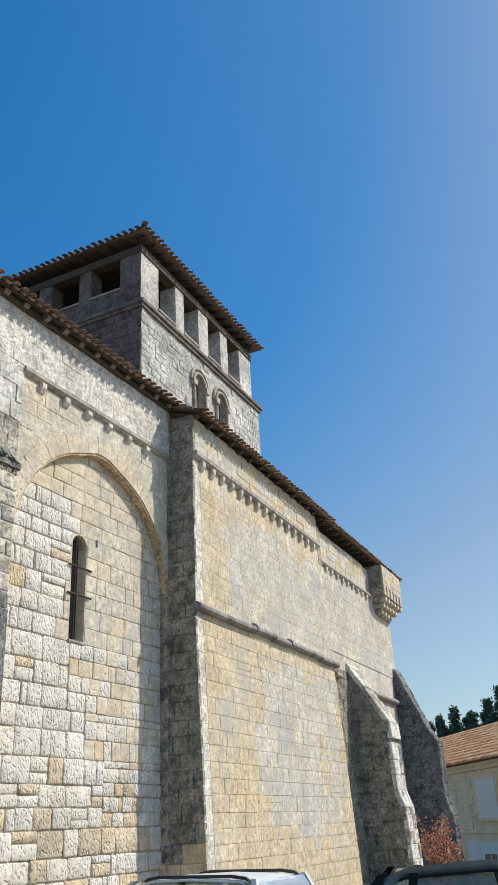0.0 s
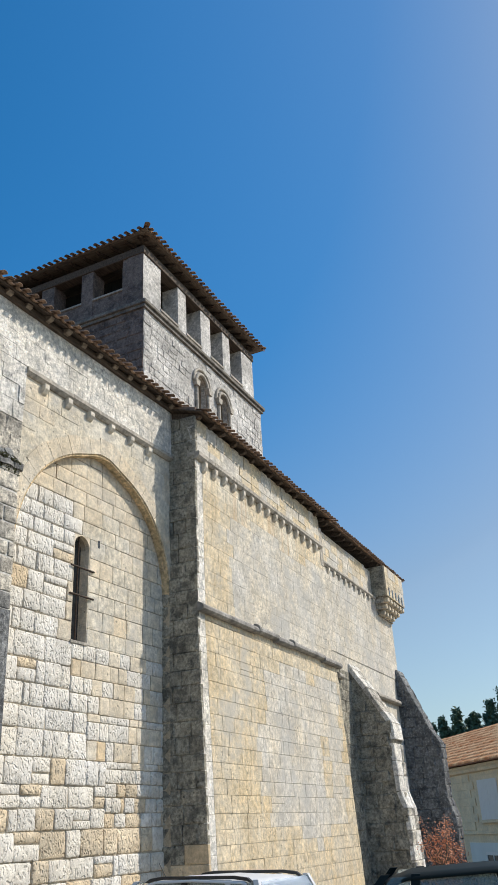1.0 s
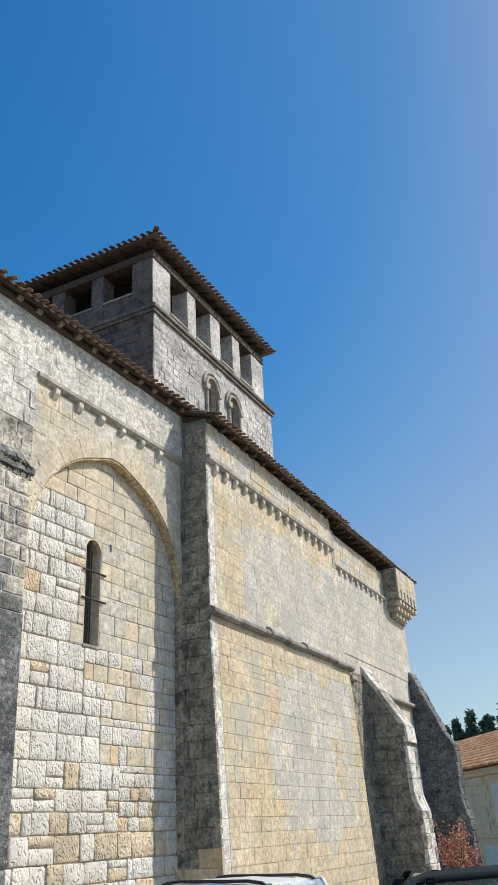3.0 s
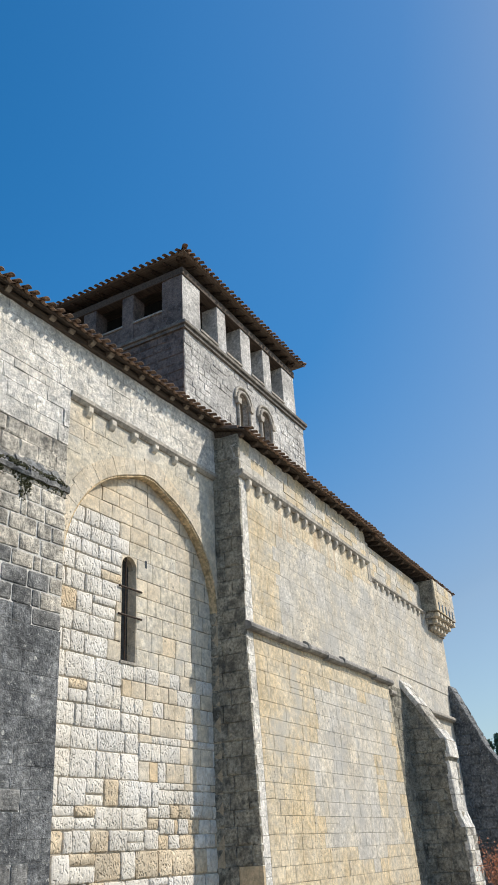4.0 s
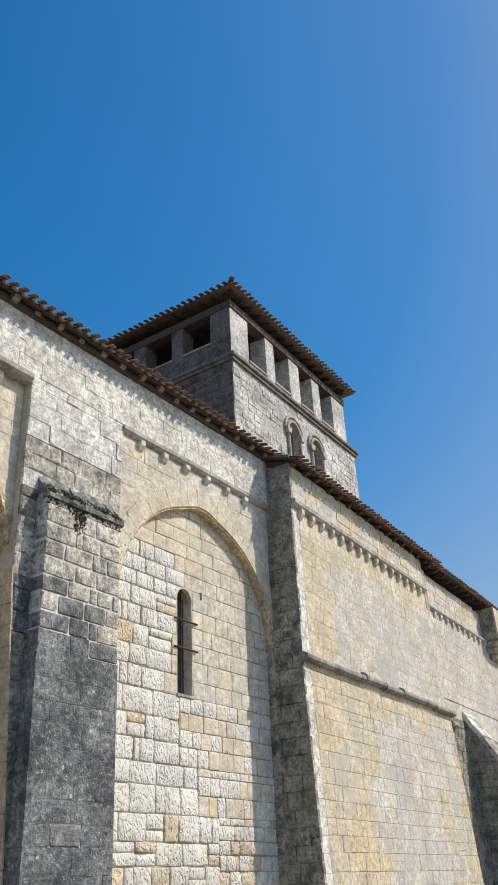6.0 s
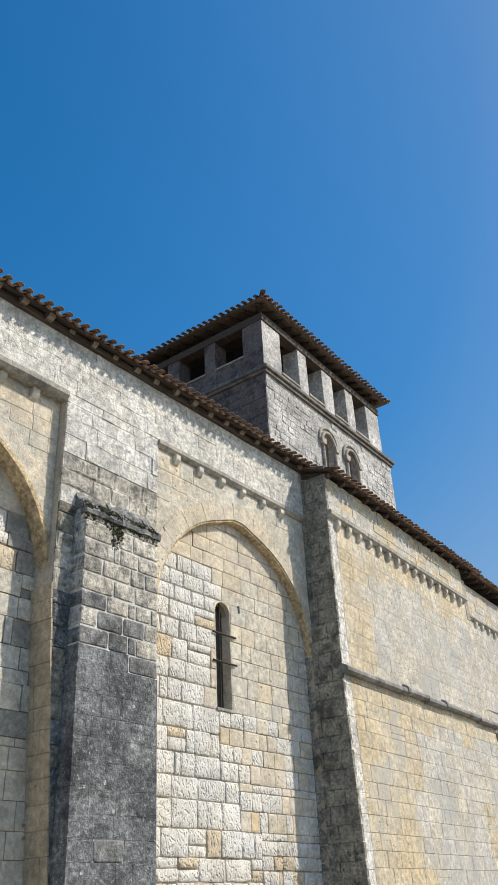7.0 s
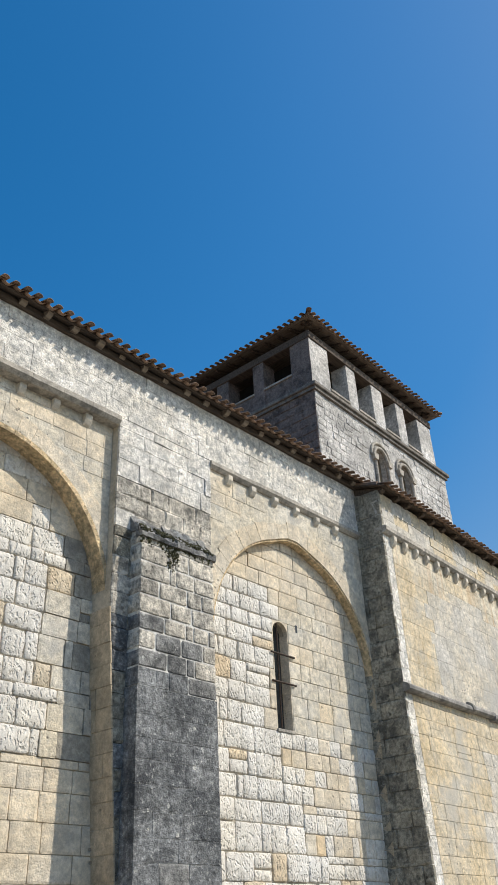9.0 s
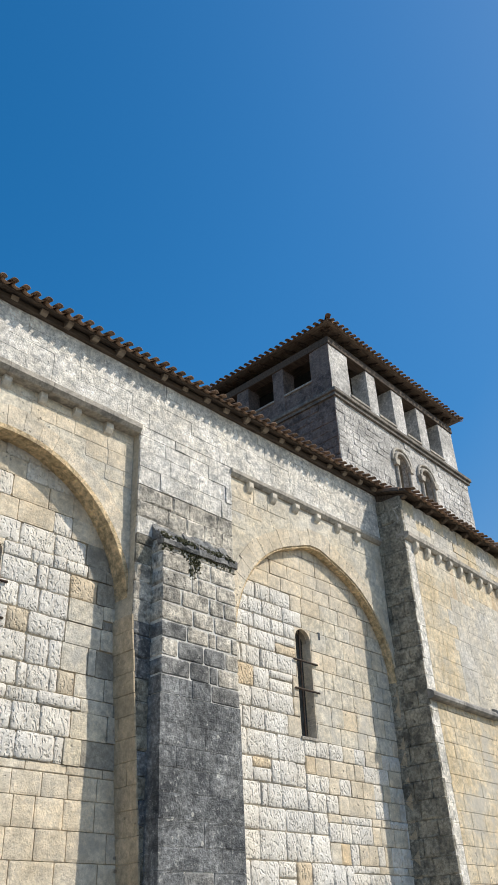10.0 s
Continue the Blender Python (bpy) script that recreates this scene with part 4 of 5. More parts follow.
def twin_window(cx, cz, r):
    w = new("window")
    w.parent = tower
    w["label"] = "round-arched blind belfry window with roll moulding"
    outline = [(cx - r, cz - 1.6)] + arc(cx, cz, r, 180, 0, 12) + [(cx + r, cz - 1.6)]
    part("recess", prism(bmesh.new(), outline, 0.2, 0.245, "y"), M_RECESS, w)
    part("roll", ring_tube(bmesh.new(), cx, cz, r + 0.02, -0.03, 0.06, cz - 1.6), M_TRIM, w, smooth=True)
    part("hood", ring_tube(bmesh.new(), cx, cz, r + 0.18, -0.03, 0.05, cz - 0.05), M_TRIM, w, smooth=True)
    for sx in (-1, 1):
        x = cx + sx * (r + 0.06)
        bm_ = bmesh.new()
        prism(bm_, [(x - 0.08, cz - 0.2), (x + 0.08, cz - 0.2), (x + 0.14, cz + 0.0), (x - 0.14, cz + 0.0)], -0.13, 0.03, "y")
        part("capital", bm_, M_TRIM, w)


M_RECESS = stone("recess_brown", (0.36, 0.26, 0.16), (0.28, 0.21, 0.14), (0.12, 0.10, 0.08), 0.3)
twin_window(3.2, 4.97, 0.33)
twin_window(4.62, 4.97, 0.33)

# ---- stones of the tower ----
SOUTH = [o for o in tower.children if o.name.startswith("south_face")][0]
course_stones(SOUTH, 0.0, 7.5, 1.6, 5.92, flat(-0.012), lambda x, z, r: r.choice(ROUGH_TS), lambda z: 0.22, lambda x, z: 0.34, depth=0.04, gap=0.005,
              keep=lambda a, b, c, d: not (b > 2.62 and a < 5.2 and d > 2.6 and c < 5.55), jitter=0.006, ragged=0.9)
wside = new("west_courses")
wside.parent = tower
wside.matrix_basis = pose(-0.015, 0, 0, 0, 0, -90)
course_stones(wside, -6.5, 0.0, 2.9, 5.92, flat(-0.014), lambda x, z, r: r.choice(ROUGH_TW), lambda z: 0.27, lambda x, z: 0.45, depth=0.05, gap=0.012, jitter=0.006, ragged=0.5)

# ---- stones of the nave ----
def pick(*sets):
    return lambda x, z, r: r.choice(r.choice(sets))


def choose_b(x, z, r):
    q = r.random()
    edge = 12.2 + 0.35 * math.sin(z * 2.1) + (0.6 if z < 4.3 else 0.0)
    if z < 2.75:
        low = 0.34 if z < 2.3 else 0.18
        return r.choice(ROUGH_R if q < low else ROUGH_C if q < 0.5 and x > 13.2 else ROUGH_W)
    if x < edge and z < 7.7:
        return r.choice(ROUGH_W if q < 0.9 else ROUGH_R)
    if z < 4.9:
        return r.choice(ROUGH_C if q < 0.5 else ROUGH_P if q < 0.96 else ROUGH_O)
    if x > 12.8 and z < 7.4 + 0.5 * (x - 12.8) * r.random():
        return r.choice(ROUGH_G if q < 0.85 else ROUGH_P)
    return r.choice(ROUGH_O if q < 0.05 else ROUGH_P)


def ragged_b(x, z):
    return 1.0 if (x < 12.3 and z < 7.7) or z < 2.75 else 0.25 if z < 4.9 else 0.08


def beside_slit(parent, x0, x1, wx0, wx1, wz0, wz1, y, choose, height, width, ragged):
    """Courses on both sides of a slit, so that no block crosses it."""
    for a, b in ((x0, wx0), (wx1, x1)):
        course_stones(parent, a, b, wz0, wz1, flat(y), choose, height, width, gap=0.012, ragged=ragged, jitter=0.005)


# bay B: low rubble over the whole width, then big rough blocks beside small coursed ashlar
LOW_B = dict(gap=0.012, ragged=ragged_b, jitter=0.006)
course_stones(INF_B, 10.42, 15.6, 0.6, 1.75, flat(TYMP_B - 0.01), choose_b, lambda z: 0.38, lambda x, z: 0.55, **LOW_B)
course_stones(INF_B, 10.42, 13.55, 1.75, 2.9, flat(TYMP_B), choose_b, lambda z: 0.33, lambda x, z: 0.52, **LOW_B)
course_stones(INF_B, 13.55, 15.6, 1.75, 2.9, flat(TYMP_B), choose_b, lambda z: 0.27, lambda x, z: 0.36, **LOW_B)
course_stones(INF_B, 10.42, 12.95, 2.9, 3.72, flat(TYMP_B), choose_b, lambda z: 0.41, lambda x, z: 0.62, **LOW_B)
course_stones(INF_B, 12.95, 15.6, 2.9, 3.72, flat(TYMP_B), choose_b, lambda z: 0.32, lambda x, z: 0.33, **LOW_B)
course_stones(INF_B, 10.42, 12.42, 3.72, 4.97, flat(TYMP_B), choose_b, lambda z: 0.42, lambda x, z: 0.58, **LOW_B)
course_stones(INF_B, 12.42, 15.6, 3.72, 4.97, flat(TYMP_B), choose_b, lambda z: 0.31, lambda x, z: 0.36, **LOW_B)
beside_slit(INF_B, 10.42, 15.6, 12.36, 12.83, 4.97, 7.13, TYMP_B, choose_b, lambda z: 0.36, lambda x, z: 0.56 if x < 12.3 else 0.42, ragged_b)
course_stones(INF_B, 10.42, 15.6, 7.13, 9.0, flat(TYMP_B), choose_b, lambda z: 0.33, lambda x, z: 0.5, **LOW_B)


def choose_a(x, z, r):
    q = r.random()
    if z < 4.0:
        return r.choice(ROUGH_P)
    if z < 7.5:
        # grey stones near the jamb, some darkened for the shade there
        if x > 7.35 + 0.3 * math.sin(z * 3.0):
            return r.choice(ROUGH_G if q < 0.6 else ROUGH_DG)
        return r.choice(ROUGH_W if q < 0.95 else ROUGH_R)
    return r.choice(ROUGH_P if q < 0.85 else ROUGH_C)


def ragged_a(x, z):
    return 0.9 if z < 7.5 else 0.2


# bay A: clean new ashlar below, big rough blocks above it, coursed ashlar in the arch's head
course_stones(INF_A, 4.0, 8.50, 1.7, 4.0, flat(TYMP_A + 0.004), choose_a, lambda z: 0.36, lambda x, z: 0.52, gap=0.007, jitter=0.002)
course_stones(INF_A, 4.0, 8.45, 4.0, 4.98, flat(TYMP_A - 0.02), choose_a, lambda z: 0.40, lambda x, z: 0.55, gap=0.008, ragged=ragged_a, jitter=0.007)
beside_slit(INF_A, 4.0, 8.45, 5.50, 5.96, 4.98, 7.14, TYMP_A - 0.01, choose_a, lambda z: 0.39, lambda x, z: 0.52, ragged_a)
course_stones(INF_A, 4.0, 8.45, 7.14, 9.0, flat(TYMP_A), choose_a, lambda z: 0.36, lambda x, z: 0.5, gap=0.008, ragged=ragged_a, jitter=0.005)
# the strip between the bays, over and beside the buttress
course_stones(STRIP, 8.10, 10.42, 7.75, 9.93, lambda a, b: 0.0, lambda x, z, r: r.choice(ROUGH_B if z < 8.6 + 0.3 * r.random() and x > 8.4 else ROUGH_U), lambda z: 0.34, lambda x, z: 0.6, gap=0.004)
# darker stones here put the buttress's cast shade into the colour
course_stones(STRIP, 8.10, 8.60, 6.2, 7.75, lambda a, b: 0.0, pick(ROUGH_S, ROUGH_B), lambda z: 0.34, lambda x, z: 0.5, gap=0.006)
course_stones(STRIP, lambda z: 8.09 + (6.3 - z) * 0.08, 8.72, 0.8, 6.2, lambda a, b: 0.0, pick(ROUGH_D, ROUGH_S), lambda z: 0.34, lambda x, z: 0.5, gap=0.006)
course_stones(STRIP, 10.1, 10.42, 0.8, 7.75, lambda a, b: 0.0, pick(ROUGH_P), lambda z: 0.34, lambda x, z: 0.32, gap=0.006)
course_stones(UPPER, 3.5, 15.6, 9.935, 11.2, lambda a, b: -0.005, pick(ROUGH_U), lambda z: 0.32, lambda x, z: 0.7, gap=0.001, depth=0.06, jitter=0.004)
# courses of the spandrels
def off_arch(cx, cz, r):
    return lambda a, b, c, d: all(math.hypot(x - cx, z - cz) > r for x in (a, b, (a + b) / 2) for z in (c, d))


course_stones(SPAN_B, 10.43, 15.5, 6.5, 9.72, lambda a, z: SPAN_Y - 0.008, pick(ROUGH_P, ROUGH_G), lambda z: 0.31, lambda x, z: 0.5, depth=0.03, gap=0.007, jitter=0.003, keep=off_arch(12.97, 6.42, 2.96))
course_stones(SPAN_A, 4.2, 8.09, 6.5, 9.70, lambda a, z: SPAN_A_Y - 0.008, pick(ROUGH_P, ROUGH_P, ROUGH_G), lambda z: 0.31, lambda x, z: 0.5, depth=0.03, gap=0.007, jitter=0.003, keep=off_arch(5.66, 6.365, 2.915))
# jamb of the near arch
jamb = new("jamb")
jamb.parent = nave
jamb.matrix_basis = Matrix.Translation((8.068, 0, 6.3)) @ Matrix.Rotation(-0.08, 4, "Y") @ pose(0, 0, 0, 0, 0, -90)
course_stones(jamb, -0.66, -0.0, -5.6, 0.0, lambda a, b: 0.0, pick(ROUGH_J), lambda z: 0.34, lambda x, z: 0.4, depth=0.03, gap=0.006)

# ---- stones of the nave buttress ----
def choose_butt(x, z, r):
    level = z + 0.3 * math.sin(x * 2.3 + 1.0) + r.gauss(0, 0.3)
    if level < 1.9:
        return r.choice(DEEP_M if r.random() < 0.75 else DEEP_D)
    return r.choice(DEEP_B if level > 6.1 else DEEP_M if level > 5.5 or r.random() < 0.02 else DEEP_D)


course_stones(BCORE, -0.87, 0.87, 5.2, 7.78, lambda a, z: BF - 0.016 + 0.08 * z / 7.75, choose_butt, lambda z: 0.31, lambda x, z: 0.5, depth=0.36, gap=0.020, jitter=0.003, ragged=0.7)
course_stones(BCORE, -0.87, 0.87, 0.5, 5.2, lambda a, z: BF - 0.018 + 0.08 * z / 7.75, choose_butt, lambda z: 0.33, lambda x, z: 0.5, depth=0.36, gap=0.004, jitter=0.003)
# weathered sloping cap and moss
rc = random.Random(15)
for row, (ya, za, yb, zb_) in enumerate(((BF + 0.02, 7.76, BF + 0.17, 7.92), (BF + 0.16, 7.90, 0.03, 8.16))):
    x = -0.88
    while x < 0.86:
        wd = min(rc.uniform(0.18, 0.42), 0.89 - x)
        lift = rc.uniform(-0.02, 0.035)
        bm = prism(bmesh.new(), [(yb, za - 0.05), (ya, za - 0.05), (ya - rc.uniform(0.0, 0.03), za + 0.03 + lift), (ya + 0.04, za + 0.07 + lift), (yb, zb_ + 0.05 + lift)], x + 0.005, x + wd - 0.005, "x")
        part("capstone", roughened(bm, 0.035, 6.0, 3), M_MIDB if rc.random() < 0.5 else M_DARK, butt)
        x += wd
bm = bmesh.new()
r2 = random.Random(5)
for i in range(900):
    t = r2.choice((0.05, 0.30, 0.38, 0.46, 0.62, 0.74, 0.9)) + r2.gauss(0, 0.05)
    x = -0.85 + 1.72 * min(max(t, 0.0), 1.0)
    c = bmesh.ops.create_icosphere(bm, subdivisions=1, radius=r2.uniform(0.006, 0.026))
    drop = abs(r2.gauss(0, 0.10 + 0.16 * (0.33 < t < 0.5)))
    y = BF + 0.075 - 0.02 * r2.random() if drop > 0.06 else r2.uniform(BF + 0.0, BF + 0.24)
    z = 7.84 - drop if drop > 0.06 else 7.86 + (y - BF - 0.06) * 0.98
    bmesh.ops.transform(bm, verts=c["verts"], matrix=Matrix.LocRotScale((x, y, z), Euler((r2.random(), r2.random(), r2.random() * 3)), (1.5, 0.8, 0.8)))
f = part("moss", roughened(bm, 0.02, 30), M_MOSS, butt, "dark moss and lichen tufts")
f["kind"] = "stuff"

# ---- stones of the transept ----
def tface(a, z):
    return -0.17 + (z + 0.55) * 0.0285


def choose_t(x, z, r):
    # warm stone by the corner, below the ledge and near the ground; grey patina elsewhere
    if z > 6.2:
        warm = 0.75 * math.exp(-((x - 16.0) / 1.6) ** 2) + 0.8 * math.exp(-((z - 9.6) / 0.6) ** 2)
    else:
        warm = 0.9 * math.exp(-((x - 15.6) / 3.0) ** 2) + 0.8 * math.exp(-((z - 6.0) / 0.5) ** 2) + 0.5 * math.exp(-((z - 0.6) / 0.9) ** 2) + 0.5 * math.exp(-((x - 24.6) / 0.5) ** 2)
    if z > 9.05 + 0.25 * math.sin(x * 1.7):
        return r.choice(ROUGH_DR)
    warm += (0.16 if z < 6.2 else 0.0) + 0.4 * noise.noise((x * 0.5, 0.0, z * 0.5))
    return r.choice(ROUGH_TO if r.gauss(warm, 0.05) > 0.42 else ROUGH_T)


for core_, z_lo, z_hi, face_ in ((TCORE, 0.02, 6.08, tface), (TFACE, 6.16, 9.72, flat(-0.002))):
    # pale corner stones, long and short
    course_stones(core_, L0, L0 + 0.37, z_lo, z_hi, face_, pick(ROUGH_U), lambda z: 0.36, lambda x, z: 0.5, gap=0.006, jitter=0.003, depth=0.08)
course_stones(TCORE, L0 + 0.37, lambda z: LOW1 + 0.01 + (5.0 - z) * 0.045, 0.02, 6.08, tface, choose_t, lambda z: 0.33, lambda x, z: 0.58, gap=0.007, jitter=0.003, depth=0.08, ragged=0.2)
course_stones(TFACE, L0 + 0.37, L1 + 0.02, 6.16, 9.72, lambda a, z: 0.0, choose_t, lambda z: 0.33, lambda x, z: 0.58, gap=0.002, jitter=0.002, depth=0.07, ragged=0.3)
course_stones(TTOP, L0, L1 - 0.3, 9.9, 10.84, lambda a, z: -0.03, pick(ROUGH_T, ROUGH_TO, ROUGH_TO), lambda z: 0.3, lambda x, z: 0.55, gap=0.005, depth=0.07)
west = new("west_face")
west.parent = tran
west["label"] = "shaded rough stone side of the transept"
west.matrix_basis = pose(L0, 0, 0, 0, 0, -90)
# stones darkened in colour for this side's shade, ochre near the ground
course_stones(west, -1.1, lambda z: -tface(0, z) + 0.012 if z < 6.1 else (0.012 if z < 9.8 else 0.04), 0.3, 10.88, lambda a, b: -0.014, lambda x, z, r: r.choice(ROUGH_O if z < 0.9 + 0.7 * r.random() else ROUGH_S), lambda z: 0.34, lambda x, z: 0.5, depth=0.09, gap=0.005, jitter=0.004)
# far bay: nook stones coloured dark for the buttress's shade, pale above
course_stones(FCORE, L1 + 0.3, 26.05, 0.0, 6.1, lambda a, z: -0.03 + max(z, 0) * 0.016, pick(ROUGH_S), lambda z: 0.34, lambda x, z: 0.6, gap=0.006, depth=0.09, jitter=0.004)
course_stones(FTOP, L1 + 0.02, 29.0, 9.46, 10.5, lambda a, z: 0.05, pick(ROUGH_T, ROUGH_TO), lambda z: 0.3, lambda x, z: 0.5, gap=0.006, depth=0.07, jitter=0.006)
course_stones(FCORE, L1 + 0.02, 32.14, 6.6, 9.32, lambda a, z: 0.08, pick(ROUGH_T), lambda z: 0.34, lambda x, z: 0.62, gap=0.004, depth=0.07, jitter=0.004)


# ---- stones of the sloping buttresses ----
def inside(pr, y, z):
    hit_ = False
    for i in range(len(pr)):
        (y0, z0), (y1, z1) = pr[i], pr[(i + 1) % len(pr)]
        if (z0 > z) != (z1 > z) and y < (y1 - y0) * (z - z0) / (z1 - z0) + y0:
            hit_ = not hit_
    return hit_


def side_stones(made, sets, front):
    b, w, pr = made
    side_ = new("side")
    side_.parent = b
    side_.matrix_basis = pose(-w, 0, 0, 0, 0, -90)
    def stands(a, c, z0, z1):
        return all(inside(pr, -x, z) for x in (a + 0.03, c - 0.03) for z in (z0 + 0.04, z1 - 0.04))
    course_stones(side_, -0.6, 1.85, 0.3, 7.0, lambda a, z: -0.045, pick(*sets), lambda z: 0.36, lambda x, z: 0.5, depth=0.10, gap=0.006, keep=stands, jitter=0.005)
    front_ = new("front")
    front_.parent = b
    # courses on the upright faces and slabs on the slopes
    for (y0, z0), (y1, z1) in zip(pr[1:-2], pr[2:-1]):
        if z1 - z0 < 0.25:
            continue
        slope_ = math.atan2(y1 - y0, z1 - z0)
        ln = math.hypot(y1 - y0, z1 - z0)
        fr = new("capping" if slope_ > 0.5 else "facing")
        fr.parent = b
        fr.matrix_basis = Matrix.Translation((0, y0, z0)) @ Matrix.Rotation(-slope_, 4, "X")
        course_stones(fr, -w - 0.03, w + 0.03, max(0.0, 0.3 - z0), ln, lambda a, z: -0.028, pick(*front), lambda z: 0.42, lambda x, z: 0.6, depth=0.14, gap=0.012)
    bpy.data.objects.remove(front_)


# shaded side stones darkened in colour, the sunlit front kept pale
side_stones(B1, (ROUGH_S,), (ROUGH_U, ROUGH_B, ROUGH_U))
# dark all round: the corner's shade is in the stone colour
side_stones(B2, (ROUGH_D,), (ROUGH_D,))



# ---- cars on the square ----
def paint(name, c, rough=0.5, coat=0.08):
    m = plain(name, c, tuple(v * 0.93 for v in c), 2.0, rough, bump=0.0)
    m.node_tree.nodes["Principled BSDF"].inputs["Coat Weight"].default_value = coat
    return m


M_WHITECAR = paint("white_car_paint", (0.72, 0.73, 0.74))
M_DARKCAR = paint("dark_green_car_paint", (0.012, 0.018, 0.018), 0.6, 0.0)
M_DARKCAR.node_tree.nodes["Principled BSDF"].inputs["Specular IOR Level"].default_value = 0.1
M_BLACK = plain("black_plastic", (0.015, 0.015, 0.016), (0.03, 0.03, 0.03), 30, 0.5, bump=0.05)
M_TYRE = plain("tyre_rubber", (0.02, 0.02, 0.02), (0.035, 0.035, 0.033), 25, 0.9)
M_RIM = plain("alloy_rim", (0.45, 0.45, 0.46), (0.55, 0.55, 0.56), 12, 0.35, metal=0.9, bump=0.02)
M_GLASS = bpy.data.materials.new("tinted_car_glass")
M_GLASS.use_nodes = True
g = M_GLASS.node_tree.nodes["Principled BSDF"].inputs
g["Base Color"].default_value, g["Roughness"].default_value, g["Transmission Weight"].default_value, g["IOR"].default_value = (0.55, 0.62, 0.6, 1), 0.03, 0.85, 1.45
M_LAMP = plain("headlamp_glass", (0.6, 0.62, 0.63), (0.7, 0.7, 0.7), 20, 0.1, bump=0.0)
M_REAR = plain("red_lamp_glass", (0.35, 0.02, 0.02), (0.45, 0.03, 0.03), 20, 0.15, bump=0.0)


def loft(bm_, sections):
    """Rings of equal count, joined one to the next, and closed at both ends."""
    rings = [[bm_.verts.new(p) for p in sec] for sec in sections]
    for a, b in zip(rings, rings[1:]):
        for i in range(len(a)):
            j = (i + 1) % len(a)
            bm_.faces.new((a[i], a[j], b[j], b[i]))
    bm_.faces.new(list(reversed(rings[0])))
    bm_.faces.new(rings[-1])
    bmesh.ops.recalc_face_normals(bm_, faces=bm_.faces)
    return bm_


def car(label, where, material, length, height, width, rails, roof_end=0.40, tail=0.455):
    """A car that points to -x, its base at the ground: lower body, cabin, roof, panes, wheels, lamps, mirrors."""
    c = empty("car", where, label, "car")
    w, h0, belt = width / 2, 0.20, height * 0.61
    secs = []
    for x, top, ww in ((-length / 2, belt * 0.62, 0.82), (-length / 2 + 0.12, belt * 0.78, 0.94), (-length * 0.28, belt * 0.97, 1.0), (-length * 0.2, belt, 1.0),
                       (length * 0.42, belt * 1.02, 1.0), (length / 2 - 0.08, belt * 1.0, 0.95), (length / 2, belt * 0.8, 0.88)):
        k = ww * w
        secs.append([(x, -k * 0.94, h0), (x, -k, h0 + 0.12), (x, -k, top - 0.16), (x, -k * 0.93, top), (x, k * 0.93, top), (x, k, top - 0.16), (x, k, h0 + 0.12), (x, k * 0.94, h0)])
    part("body", loft(bmesh.new(), secs), material, c, smooth=False)
    # roof skin, slightly domed
    x0, x1 = -length * 0.07, length * roof_end
    secs = []
    for x, z, k in ((x0, height - 0.07, 0.70), (x0 + 0.35, height - 0.015, 0.73), ((x0 + x1) / 2, height, 0.74), (x1 - 0.2, height - 0.03, 0.72), (x1, height - 0.09, 0.68)):
        kk = k * w
        secs.append([(x, -kk, z - 0.05), (x, -kk * 0.98, z - 0.025), (x, -kk * 0.6, z - 0.006), (x, 0, z), (x, kk * 0.6, z - 0.006), (x, kk * 0.98, z - 0.025), (x, kk, z - 0.05), (x, 0, z - 0.035)])
    part("roof", loft(bmesh.new(), secs), material, c, smooth=True)
    zb, zt = belt - 0.02, height - 0.055
    fx, rx_ = -length * 0.235, length * tail
    def pillar(xa, xb, s, wd=0.07):
        bm_ = bmesh.new()
        for sgn in (s,):
            ya, yb = sgn * w * 0.92, sgn * w * 0.70
            lo_ = [bm_.verts.new(p) for p in ((xa, ya, zb), (xa + wd, ya, zb), (xa + wd, ya - sgn * 0.05, zb), (xa, ya - sgn * 0.05, zb))]
            hi_ = [bm_.verts.new(p) for p in ((xb, yb, zt + 0.02), (xb + wd, yb, zt + 0.02), (xb + wd, yb - sgn * 0.05, zt + 0.02), (xb, yb - sgn * 0.05, zt + 0.02))]
            for i in range(4):
                j = (i + 1) % 4
                bm_.faces.new((lo_[i], lo_[j], hi_[j], hi_[i]))
            bm_.faces.new(lo_)
            bm_.faces.new(hi_)
        bmesh.ops.recalc_face_normals(bm_, faces=bm_.faces)
        part("pillar", bm_, material if xa < 0 or xa > length * 0.3 else M_BLACK, c)
    def pane(pts):
        bm_ = bmesh.new()
        f_ = bm_.faces.new([bm_.verts.new(p) for p in pts])
        bmesh.ops.solidify(bm_, geom=[f_], thickness=0.006)
        part("pane", bm_, M_GLASS, c)
    for s in (-1, 1):
        pillar(fx, x0 - 0.02, s)
        pillar(length * 0.10, length * 0.12, s)
        pillar(rx_ - 0.08, x1 - 0.06, s)
        ya, yb = s * w * 0.905, s * w * 0.69
        pane(((fx + 0.08, ya, zb), (length * 0.10, ya, zb), (length * 0.12, yb, zt), (x0 + 0.06, yb, zt)))
        pillar(length * 0.305, length * 0.285, s)
        pane(((length * 0.10 + 0.08, ya, zb), (length * 0.305, ya, zb), (length * 0.285, yb, zt), (length * 0.12 + 0.08, yb, zt)))
        pane(((length * 0.305 + 0.08, ya, zb), (rx_ - 0.09, ya, zb), (x1 - 0.07, yb, zt), (length * 0.285 + 0.08, yb, zt)))
        bm_ = bmesh.new()
        box(bm_, fx + 0.02, fx + 0.18, s * (w + 0.04) - 0.08, s * (w + 0.04) + 0.08, belt, belt + 0.13, 0.03)
        part("mirror", bm_, material, c)
